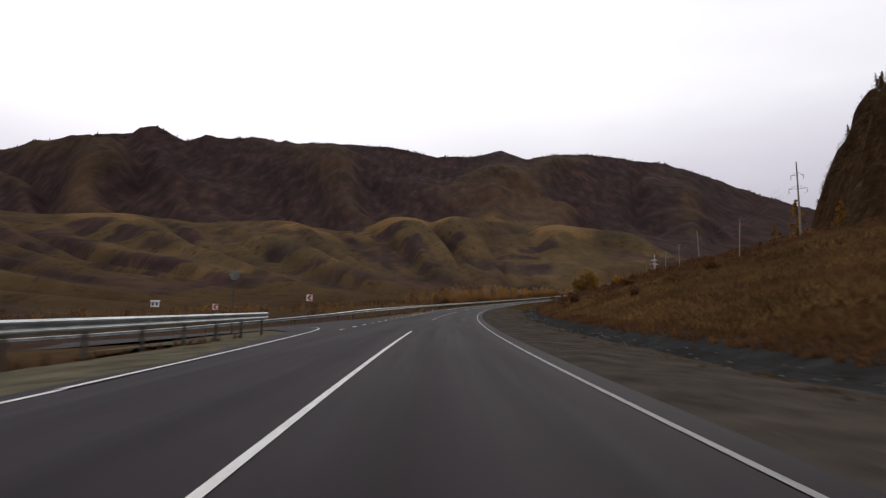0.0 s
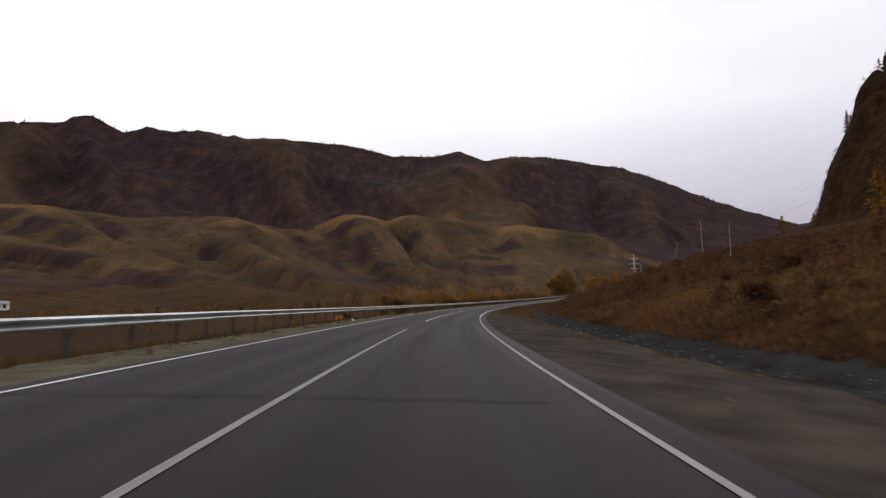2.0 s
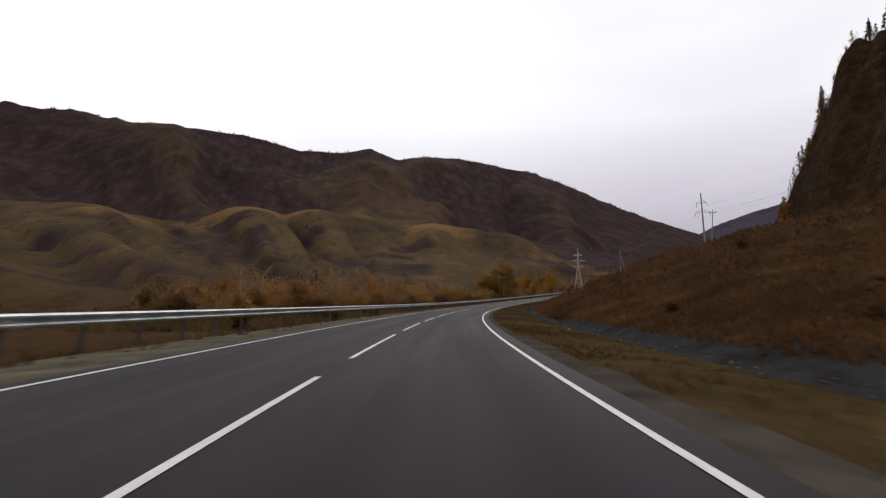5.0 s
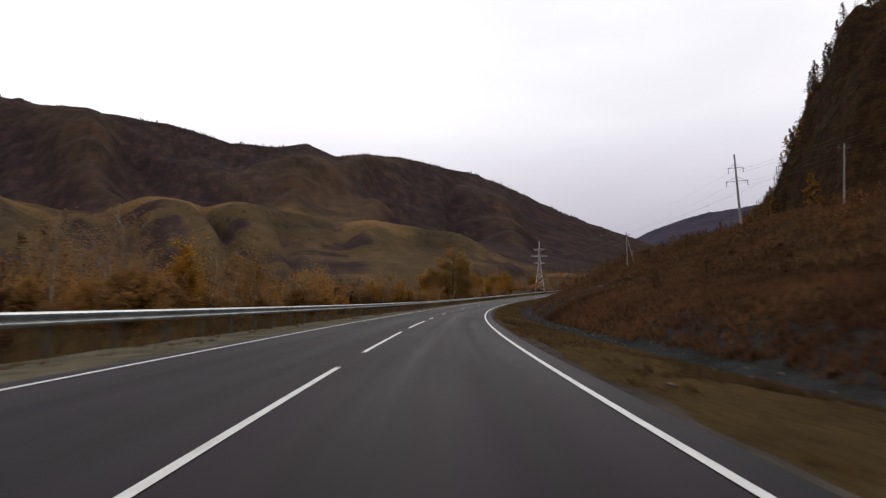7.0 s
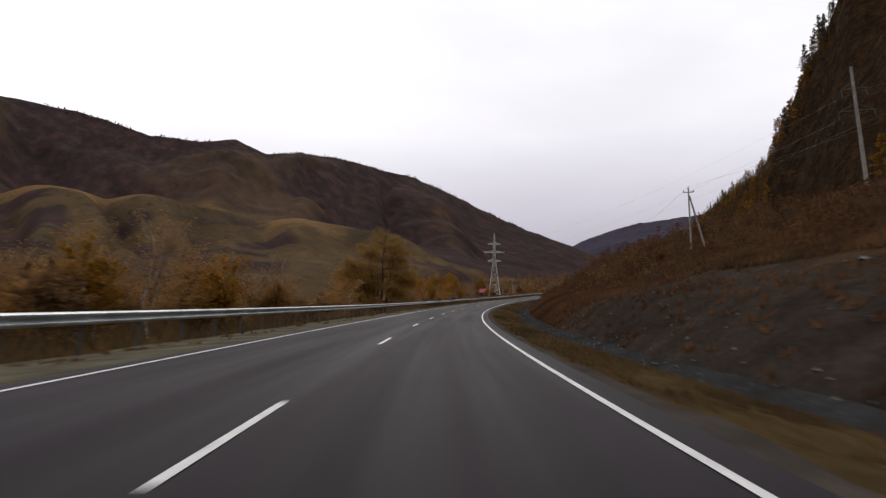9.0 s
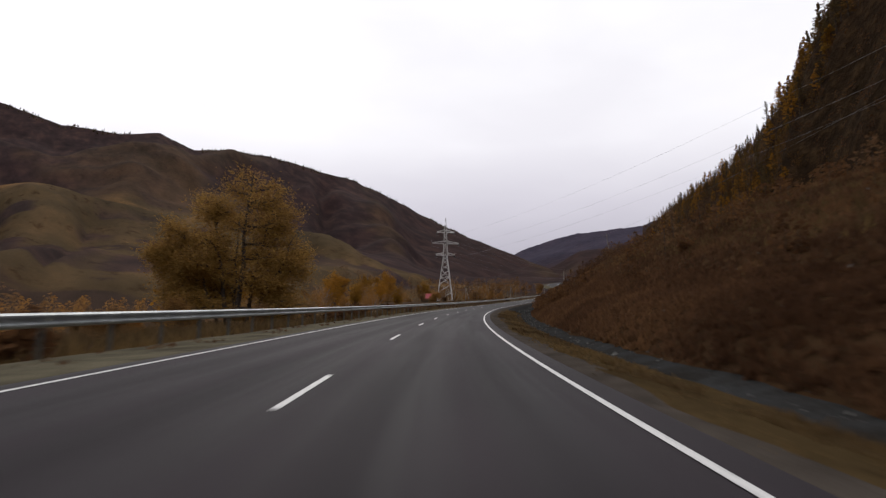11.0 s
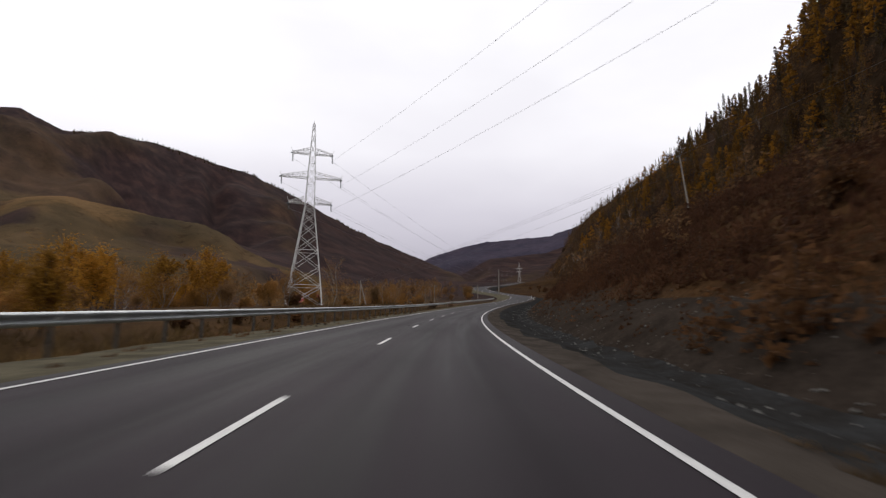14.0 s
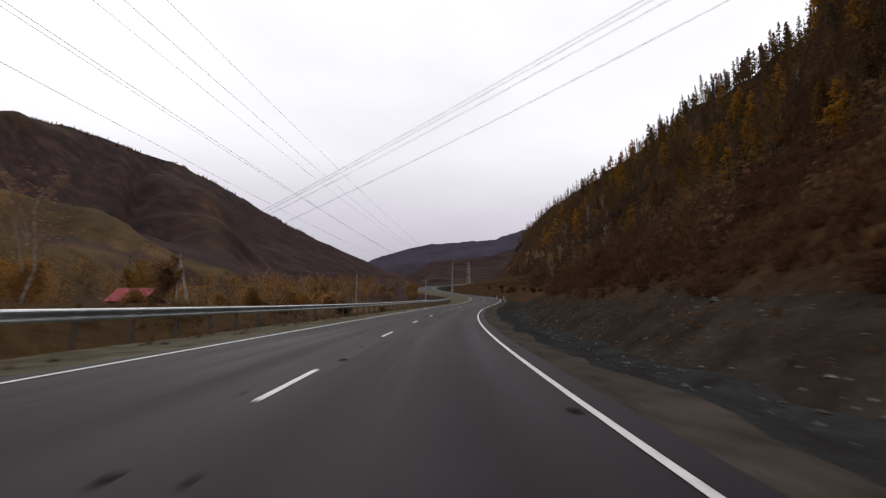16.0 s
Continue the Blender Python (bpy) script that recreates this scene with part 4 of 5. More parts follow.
scatter(woods, on_mountain(110, 585, 800, 0.30, 1.06, 1) + on_mountain(120, 570, 800, 0.86, 1.10, 2)
        + on_mountain(34, 380, 570, 0.92, 1.06, 4) + on_mountain(90, 470, 600, 0.20, 0.95, 5), rt, 0.85, 1.4)


def woodland(name, places, tall, mat, seed, label, bare=0.22, slim=0.195, puffs=90, size=0.30):
    """Many distant trees in one piece: thin trunks and ragged crowns."""
    r = np.random.RandomState(seed)
    tv, tf, pts, sz = [], [], [], []
    for x, y, z in places:
        h = tall * r.uniform(0.6, 1.25)
        rod(tv, tf, (x, y, z - 0.5), (x, y, z + h), 0.013 * h, 0.02, 3)
        t = bare + (1 - bare) * r.rand(puffs) ** 1.2
        rad = h * slim * (np.sin(np.pi * np.clip(t, 0, 1)) ** 0.6 if slim > 0.21 else (1.04 - t) ** 1.1) * r.uniform(0.1, 1.1, puffs)
        ang = r.uniform(0, 6.28, puffs)
        pts.append(np.stack([x + np.cos(ang) * rad, y + np.sin(ang) * rad, z + t * h], 1))
        sz.append(r.uniform(0.5, 1.2, puffs) * size * (h / 10))
    trunks = tagged(new(name, mesh_of(name, tv, tf, BARK)), "thin dark trunks of " + label, "trees", kind="stuff")
    cv, cf = clumps(np.concatenate(pts), np.concatenate(sz), r, 0.6)
    return tagged(new(name, mesh_of(name, cv, cf, mat)), "crowns of " + label, "trees", kind="stuff")


woodland("woodland", on_mountain(340, 580, 1000, 0.25, 1.05, 201), 11.0, LARCH, 211, "orange-brown larches on the mountainside")
woodland("woodland", on_mountain(240, 580, 1400, 0.35, 1.10, 202), 11.0, PINE, 212, "dark conifers on the mountainside")
woodland("woodland", on_mountain(1000, 560, 1100, 0.02, 0.75, 203), 5.4, SCRUB, 213, "russet thickets on the mountainside", 0.05, 0.4, 46, 0.75)
woodland("woodland", on_mountain(1300, 330, 580, 0.02, 1.0, 204), 3.0, HEATHER, 214, "low russet scrub on the rocky face", 0.05, 0.45, 44, 0.7)
woodland("woodland", on_mountain(260, 330, 590, 0.05, 0.9, 207), 3.6, LARCH, 217, "orange scrub clinging to the rocky face", 0.05, 0.38, 60, 0.6)
woodland("woodland", on_mountain(700, 560, 1100, 0.02, 0.6, 205), 6.0, SCRUB, 215, "leafless brown birch scrub", 0.1, 0.32, 40, 0.6)
woodland("woodland", on_mountain(170, 470, 600, 0.15, 0.95, 206), 8.5, LARCH, 216, "orange-brown larches on the rocky face")
woodland("woodland", on_mountain(330, 470, 760, 0.06, 0.85, 208), 6.5, LARCH, 218, "orange-brown broad larches on the mountainside", 0.1, 0.30, 110, 0.42)
woodland("woodland", on_mountain(420, 470, 760, 0.06, 0.95, 209), 4.5, SCRUB, 219, "dark undergrowth on the mountainside", 0.03, 0.42, 90, 0.6)
toe = on_mountain(190, 425, 610, -0.22, 0.16, 211)
scatter(woods, toe[:60], rt, 0.8, 1.25)
woodland("woodland", toe[60:140], 9.0, LARCH, 263, "orange-brown larches at the foot of the cliff", 0.1, 0.24, 110, 0.38)
woodland("woodland", toe[140:], 5.5, SCRUB, 264, "brown birch scrub at the foot of the cliff", 0.05, 0.36, 80, 0.6)
gold = [conifer("larch_tree", 11.0, YELLOW, BARK, "larch in bright golden autumn colour", 41, 2200, 0.33, 0.1)]
scatter(gold, on_mountain(62, 560, 800, 0.22, 0.85, 6) + on_mountain(46, 470, 600, 0.16, 0.8, 7), rt, 0.8, 1.4)
scatter(gold, [(gx, gy, ground_at(gx, gy)) for gx, gy in ((121, 180), (175, 232), (198.1, 316.1))], rt, 1.1, 1.4)
slope_birch = [broadleaf("birch_tree", 8.5, TWIG, BIRCH, "bare birch with a pale thin trunk", 51, 1, 120, 0.13, "birches on the slope", 0.22, 0.9),
               broadleaf("birch_tree", 7.0, RUSSET, BIRCH, "birch with a few russet leaves and a pale trunk", 52, 1, 360, 0.18, "birches on the slope", 0.24, 0.9)]
scatter(slope_birch, on_mountain(150, 555, 760, 0.05, 0.45, 8), rt, 0.7, 1.25)


def beside(n, s0, s1, d0, d1, seed):
    r = np.random.RandomState(seed)
    s, d = r.uniform(s0, s1, n), r.uniform(d0, d1, n)
    x, y, z = surface(s, d)
    return [(float(a), float(b), float(c)) for a, b, c in zip(x, y, z)]


valley = [broadleaf("birch_tree", 9.0, TWIG, BIRCH, "half-bare birch with a pale trunk", 61, 1, 420, 0.085, width=0.2, upright=0.85, cloud=1300),
          broadleaf("willow_tree", 6.0, RUSSET, BARK, "rounded willow with russet autumn leaves", 62, 4, 700, 0.105, cloud=3400),
          broadleaf("birch_tree", 7.5, RUSSET, BIRCH, "birch with thin russet leaves", 63, 2, 500, 0.095, width=0.24, cloud=2200),
          broadleaf("poplar_tree", 6.5, YELLOW, BARK, "young poplar in orange-yellow leaf", 64, 3, 700, 0.11, width=0.2, upright=0.9, cloud=2600),
          broadleaf("willow_tree", 5.0, TWIG, BARK, "leafless grey-brown willow thicket", 65, 4, 700, 0.095, cloud=2600)]
scatter([valley[0], valley[2]], beside(56, 222, 352, -40, -12.5, 10) + beside(24, 480, 680, -60, -20, 11), rt, 0.6, 1.0)
scatter([valley[1], valley[4]], beside(110, 228, 352, -44, -14, 12) + beside(50, 200, 262, -32, -13, 112) + beside(40, 505, 690, -60, -16, 13), rt, 0.5, 1.0)
scatter([valley[0], valley[2]], beside(10, 385, 470, -40, -14, 30), rt, 0.55, 0.8)
scatter([valley[1], valley[4]], beside(44, 352, 470, -40, -13, 31), rt, 0.35, 0.6)
tall_poplar = broadleaf("poplar_tree", 11.0, YELLOW, BARK, "tall poplar in glowing orange-yellow leaf", 66, 3, 700, 0.16, width=0.18, upright=0.95, cloud=4200, wide=0.26)
scatter([tall_poplar], [(px, py, ground_at(px, py)) for px, py in ((155, 522), (150, 530), (157, 470), (173, 484), (181, 481), (167, 492), (190, 520), (134, 480), (206, 540), (226, 528))], rt, 0.8, 1.2)
scatter([valley[2], valley[1]], [(px, py, ground_at(px, py)) for px, py in ((146, 500), (162, 505), (178, 500), (188, 492), (197, 500), (208, 515), (216, 505), (238, 540), (122, 470), (140, 455), (252, 520), (170, 470))], rt, 0.7, 1.1)
scatter([valley[3]], beside(14, 222, 480, -46, -13, 15), rt, 0.6, 1.15)
woodland("woodland", beside(180, 235, 350, -66, -30, 221) + beside(150, 560, 760, -120, -24, 222), 6.0, RUSSET, 231, "russet willows on the valley floor", 0.08, 0.3, 110, 0.42)
woodland("woodland", beside(150, 235, 350, -66, -28, 223) + beside(110, 560, 760, -130, -24, 224), 6.8, SCRUB, 232, "leafless trees on the valley floor", 0.1, 0.24, 100, 0.36)
woodland("woodland", beside(110, 350, 455, -120, -24, 227), 3.4, RUSSET, 235, "low russet willows on the valley floor", 0.08, 0.34, 110, 0.5)
woodland("woodland", beside(60, 350, 455, -120, -24, 228), 3.6, TWIG, 236, "low leafless scrub on the valley floor", 0.1, 0.28, 100, 0.45)
woodland("woodland", beside(16, 240, 480, -70, -30, 225), 6.5, YELLOW, 233, "yellow-leaved trees on the valley floor", 0.08, 0.26, 110, 0.4)


def spreading_tree(name, leaf_mat, bark, label, seed, stems):
    """An old tree of several leaning stems: level, drooping limbs and a wide, loose crown that thins towards the top."""
    r = np.random.RandomState(seed)
    tree = tagged(thing(name), label, "tree", "trees of the valley floor")
    tv, tf, pts, sz = [], [], [], []

    def limb(a, way, length, rad, depth):
        p = np.array(a, float)
        steps = 4
        for i in range(steps):
            w = np.array(way) + r.normal(size=3) * 0.16
            w[2] += 0.05 * (1 - i) if depth else 0.0
            w /= np.linalg.norm(w)
            nxt = p + w * length / steps
            rod(tv, tf, tuple(p), tuple(nxt), rad * (1 - 0.2 * i), rad * (0.8 - 0.2 * i), 4 if depth == 0 else 3)
            p0, p = p, nxt
            if depth < 2 and i > 0:
                for _ in range(2 if depth == 0 else 2):
                    side = np.cross(w, r.normal(size=3))
                    side /= np.linalg.norm(side)
                    side[2] = abs(side[2]) * 0.4
                    limb(p0 + (p - p0) * r.rand(), w * 0.55 + side * 0.8, length * r.uniform(0.32, 0.52), rad * 0.42, depth + 1)
            if depth >= 1:
                m = 4 if depth == 1 else 5
                pts.append(p0 + (p - p0) * r.rand(m)[:, None] + r.normal(size=(m, 3)) * np.array([0.70, 0.70, 0.55]))
                sz.append(r.uniform(0.5, 1.2, m) * 0.125)

    for bx, by, tx, ty, h, rad in stems:
        bits = 7
        line = [np.array([bx + (tx - bx) * (k / bits) ** 1.3, by + (ty - by) * (k / bits) ** 1.3, -0.5 + (h + 0.5) * k / bits]) for k in range(bits + 1)]
        line = [q + (r.normal(size=3) * 0.14 if k else 0) for k, q in enumerate(line)]
        for k in range(bits):
            rod(tv, tf, tuple(line[k]), tuple(line[k + 1]), rad * (1 - 0.85 * k / bits), rad * (1 - 0.85 * (k + 1) / bits), 7)
        for _ in range(17):
            u = r.uniform(0.13, 0.99)
            k = min(bits - 1, int(u * bits))
            a = line[k] + (line[k + 1] - line[k]) * (u * bits - k)
            ang = math.atan2(ty - by, tx - bx) + r.uniform(-1.9, 1.9)
            lift = r.uniform(-0.12, 0.35) + 0.5 * max(0.0, u - 0.6)
            limb(a, (math.cos(ang), math.sin(ang), lift), h * r.uniform(0.22, 0.36) * (1.15 - 0.62 * u), rad * 0.36, 0)
    part("trunk", (tv, tf), bark, tree)
    pts, sz = np.concatenate(pts), np.concatenate(sz)
    keep = (pts[:, 2] > 1.2) & (r.rand(len(pts)) < 1.05 - 0.035 * np.maximum(pts[:, 2] - 6, 0))
    part("crown", clumps(pts[keep], sz[keep], r, 0.7), leaf_mat, tree)
    return tree


woodland("woodland", beside(200, 50, 300, -170, -30, 245), 1.9, SCRUB, 253, "low dark bushes on the valley floor", 0.04, 0.5, 70, 1.0)
woodland("woodland", beside(60, 70, 260, -150, -26, 246), 2.4, RUSSET, 254, "low orange-brown bushes on the valley floor", 0.04, 0.42, 90, 0.8)
big = spreading_tree("old_willow", OLIVE, BARK, "large spreading tree of many stems with thin olive-orange leaves", 71,
                     [(0.0, 0.0, 0.6, 0.4, 17.5, 0.34), (0.9, 0.3, 3.2, 0.8, 14.0, 0.26), (-0.9, 0.2, -3.4, -0.6, 14.0, 0.28), (-1.7, -0.4, -6.2, 0.6, 10.5, 0.22),
                      (1.5, -0.3, 6.0, -0.8, 11.0, 0.2), (-0.3, 1.1, -1.0, 4.2, 13.0, 0.22), (-3.6, 0.4, -7.6, 1.2, 8.0, 0.16)])
big.matrix_basis = pose(103.9, 369.5, ground_at(103.9, 369.5), 0, 0, -17)

brush = [shrub("bush", 1.5, HEATHER, "low brown bush on the roadside slope", 81),
         shrub("bush", 1.1, HEATHER, "low bare brown bush on the slope", 82),
         shrub("bush", 1.9, HEATHER, "low brown bush on the roadside slope", 83, 320)]
scatter(brush, beside(46, 20, 600, 15, 60, 17) + beside(24, 560, 700, 14, 40, 18) + beside(30, 90, 560, -16, -10, 19), rt, 0.6, 1.3)
woodland("brushwood", beside(380, 60, 262, 15, 62, 241) + beside(85, 262, 312, 21, 62, 247) + beside(250, 312, 430, 15, 62, 248) + beside(90, 396, 434, 9.9, 14, 249), 1.7, HEATHER, 251, "low brown brush covering the slope", 0.05, 0.5, 60, 1.15)
woodland("brushwood", beside(90, 318, 430, 13.5, 50, 242) + beside(150, 430, 590, 15, 50, 244), 2.6, SCRUB, 252, "leafless grey-brown bushes on the slope", 0.05, 0.42, 70, 0.7)
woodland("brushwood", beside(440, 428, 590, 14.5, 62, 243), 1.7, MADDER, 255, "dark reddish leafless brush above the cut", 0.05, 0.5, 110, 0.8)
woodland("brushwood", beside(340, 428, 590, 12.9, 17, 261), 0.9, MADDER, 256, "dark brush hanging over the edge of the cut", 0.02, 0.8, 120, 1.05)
woodland("brushwood", beside(130, 85, 215, 12, 26, 262), 0.8, RUST, 257, "low rust-red bushes at the foot of the slope", 0.04, 0.6, 90, 0.9)
amber = [shrub("bush", 1.6, YELLOW, "small amber-leaved bush in the grass", 84, 300)]
scatter(amber, beside(2, 62, 150, -13, -10, 20), rt, 0.4, 0.6)


# ---- grass, stones and far trees, past counting ----
def tufts(name, n, s0, s1, d0, d1, height, seed, label, mat=STRAW):
    r = np.random.RandomState(seed)
    s, d = r.uniform(s0, s1, n), r.uniform(d0, d1, n)
    keep = fbm(s / 4.0, d / 2.5, 3) + r.uniform(-0.25, 0.25, n) > 0.42 - 0.34 * (d > 8.9)
    keep &= ~((s > 266) & (s < 310) & (d > 8.9) & (d < 20) & (r.rand(n) < 0.93))      # the bare stretch of the bank
    s, d = s[keep], d[keep]
    d = np.where(d > 0, shift(s, d), d)
    x, y, z = surface(s, d)
    n = len(x)
    B = 6
    base = np.repeat(np.stack([x, y, z - 0.03], 1), B, 0) + np.concatenate([r.normal(size=(n * B, 2)) * 0.09, np.zeros((n * B, 1))], 1)
    hgt = height * r.uniform(0.45, 1.2, n * B)
    lean = r.normal(size=(n * B, 2)) * 0.45 * hgt[:, None]
    ang = r.uniform(0, 6.28, n * B)
    w = (0.03 + 0.03 * r.rand(n * B)) * np.where(np.repeat(d, B) > 8.9, 1.7, 1.0)
    off = np.stack([np.cos(ang) * w, np.sin(ang) * w, np.zeros(n * B)], 1)
    tip = base + np.concatenate([lean, hgt[:, None]], 1)
    v = np.stack([base - off, base + off, tip], 1).reshape(-1, 3)
    me = mesh_of(name, v.tolist(), [(3 * i, 3 * i + 1, 3 * i + 2) for i in range(n * B)], mat)
    return tagged(new(name, me), label, "grass", kind="stuff")


tufts("dry_grass", 20000, 205, 420, 8.9, 16, 0.36, 87, "dry brown grass on the lower bank")
tufts("dry_grass", 20000, -10, 215, 9.7, 17, 0.34, 84, "rusty dry grass on the gentle bank", RUST)
tufts("dry_grass", 16000, -10, 215, 16, 34, 0.5, 83, "rusty dry grass on the lower slope", RUST)
tufts("dry_grass", 900, 415, 570, 9.6, 16, 0.16, 86, "sparse brown grass on the stony bank")
tufts("dry_grass", 19000, 205, 430, 16, 32, 0.45, 90, "dry brown grass on the bank and slope")
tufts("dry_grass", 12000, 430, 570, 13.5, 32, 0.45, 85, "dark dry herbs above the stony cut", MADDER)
tufts("dry_grass", 7500, 125, 418, 4.9, 7.2, 0.15, 91, "short pale dry grass on the verge", HAY)
tufts("dry_grass", 1500, -10, 130, 5.4, 7.2, 0.10, 82, "sparse short grass in the gravel", HAY)
tufts("dry_grass", 7000, 170, 345, 4.6, 6.5, 0.16, 95, "short yellowed grass close to the asphalt", HAY)
tufts("dry_grass", 15000, -10, 125, 11, 46, 0.5, 79, "ochre dry grass in swathes over the lower slope", OCHRE)
tufts("dry_grass", 17000, 40, 430, 18, 48, 0.55, 97, "ochre dry grass along the top of the bank", HAY)
tufts("dry_grass", 30000, -10, 560, 28, 75, 0.75, 89, "tall brown grass and herbs on the upper slope")
tufts("dry_grass", 12000, 190, 440, -34, -9.5, 0.95, 88, "tall straw-coloured grass among the willows", HAY)
tufts("dry_grass", 7000, 62, 600, -12.5, -7.6, 0.5, 92, "tall dry grass behind the guard rail", HAY)
tufts("dry_grass", 1300, 62, 600, -7.4, -5.2, 0.13, 93, "short worn grass on the gravel shoulder")
tufts("dry_grass", 700, -30, 26, -12.5, -7.2, 0.45, 94, "tall dry grass behind the guard rail")


def pebble(r, size):
    pts = [Vector(p) for p in ((0, 0, 1), (0.9, 0.1, 0.2), (0.2, 0.95, 0.1), (-0.9, 0.2, 0.25), (-0.1, -0.9, 0.15), (0.5, -0.5, -0.5), (-0.5, 0.4, -0.5))]
    pts = [tuple(Vector((p.x * r.uniform(0.7, 1.3), p.y * r.uniform(0.7, 1.2), p.z * r.uniform(0.5, 0.9))) * size) for p in pts]
    return pts, [(0, 1, 2), (0, 2, 3), (0, 3, 4), (0, 4, 1), (1, 5, 2), (2, 6, 3), (3, 6, 4), (4, 5, 1), (2, 5, 6), (4, 6, 5)]


def stones(name, n, s0, s1, d0, d1, lo, hi, seed, label):
    r = np.random.RandomState(seed)
    s, d = r.uniform(s0, s1, n), r.uniform(d0, d1, n)
    x, y, z = surface(s, np.where(d > 0, shift(s, d), d))
    verts, faces = [], []
    for i in range(n):
        size = lo + (hi - lo) * r.rand() ** 3
        p, f = pebble(r, size)
        k = len(verts)
        verts.extend((q[0] + x[i], q[1] + y[i], q[2] + z[i] + size * 0.2) for q in p)
        faces.extend(tuple(k + j for j in t) for t in f)
    return tagged(new(name, mesh_of(name, verts, faces, STONE)), label, "stones", kind="stuff")


stones("scattered_stones", 6000, 0, 570, 6.5, 9.1, 0.02, 0.11, 95, "blue-grey broken stone in the ditch")
stones("scattered_stones", 1300, 425, 570, 8.6, 13.5, 0.025, 0.11, 96, "pale stones fallen over the rocky bank")
stones("scattered_stones", 620, 225, 400, 9.6, 30, 0.03, 0.13, 94, "pale stones scattered over the brown bank")
stones("scattered_stones", 420, 264, 314, 9.2, 20, 0.025, 0.11, 81, "pale stones on the bare stretch of the bank")
stones("scattered_stones", 350, 0, 380, 9.6, 24, 0.03, 0.14, 97, "pale stones on the grassy bank")
stones("scattered_stones", 500, 0, 560, 4.5, 6.6, 0.015, 0.06, 98, "loose pebbles on the shoulder")
rs = np.random.RandomState(99)
for k in range(26):
    size = float(rs.uniform(0.12, 0.30))
    pv, pf = pebble(rs, size)
    sx, sy, sz = surface(np.array([rs.uniform(20, 540)]), np.array([rs.uniform(8.2, 22)]))
    o = new("boulder", mesh_of("boulder", pv, pf, STONE))
    o.matrix_basis = pose(float(sx[0]), float(sy[0]), float(sz[0]) - size * 0.05, 0, 0, float(rs.uniform(0, 360)))
    tagged(o, "angular pale grey boulder lying on the bank", "stone", "boulders on the bank")


def crest_trees(n, seed):
    r = np.random.RandomState(seed)
    b, q = np.radians(r.uniform(-45, 36, n)), r.uniform(0.965, 1.015, n)
    x, y = HUB[0] + np.sin(b) * 2000 * q, HUB[1] + np.cos(b) * 2000 * q
    keep = fbm(x / 90, y / 90, 3) > 0.47
    x, y = x[keep], y[keep]
    z = land(x, y)[0]
    verts, faces = [], []
    for i in range(len(x)):
        h, w = r.uniform(4, 9), r.uniform(1.2, 2.4)
        k = len(verts)
        a0 = r.uniform(0, 6.28)
        for j in range(4):
            verts.append((x[i] + math.cos(a0 + 1.57 * j) * w, y[i] + math.sin(a0 + 1.57 * j) * w, z[i] + h * 0.12))
        verts.append((x[i], y[i], z[i] + h))
        verts.append((x[i], y[i], z[i] - 1.5))
        faces.extend([(k + j, k + (j + 1) % 4, k + 4) for j in range(4)] + [(k + (j + 1) % 4, k + j, k + 5) for j in range(4)])
    return tagged(new("far_trees", mesh_of("far_trees", verts, faces, PINE)), "tiny dark trees along the far mountain crest", "trees", kind="stuff")


crest_trees(1300, 100)


# ---- power lines ----
def insulator_string(a, b, sheds, wide, neck):
    """A string of glass sheds from a to b, turned as one body."""
    a, b = Vector(a), Vector(b)
    w = (b - a).normalized()
    u = w.orthogonal().normalized()
    o = w.cross(u)
    rings = [(0.0, neck)]
    for i in range(sheds):
        rings += [((i + 0.15) / sheds, neck), ((i + 0.45) / sheds, wide), ((i + 0.75) / sheds, neck)]
    rings.append((1.0, neck))
    v = [tuple(a.lerp(b, t) + (u * math.cos(k * math.pi / 3) + o * math.sin(k * math.pi / 3)) * r) for t, r in rings for k in range(6)]
    f = [(6 * i + k, 6 * i + (k + 1) % 6, 6 * i + 6 + (k + 1) % 6, 6 * i + 6 + k) for i in range(len(rings) - 1) for k in range(6)]
    return v, f + [(5, 4, 3, 2, 1, 0), tuple(6 * len(rings) - 6 + k for k in range(6))]


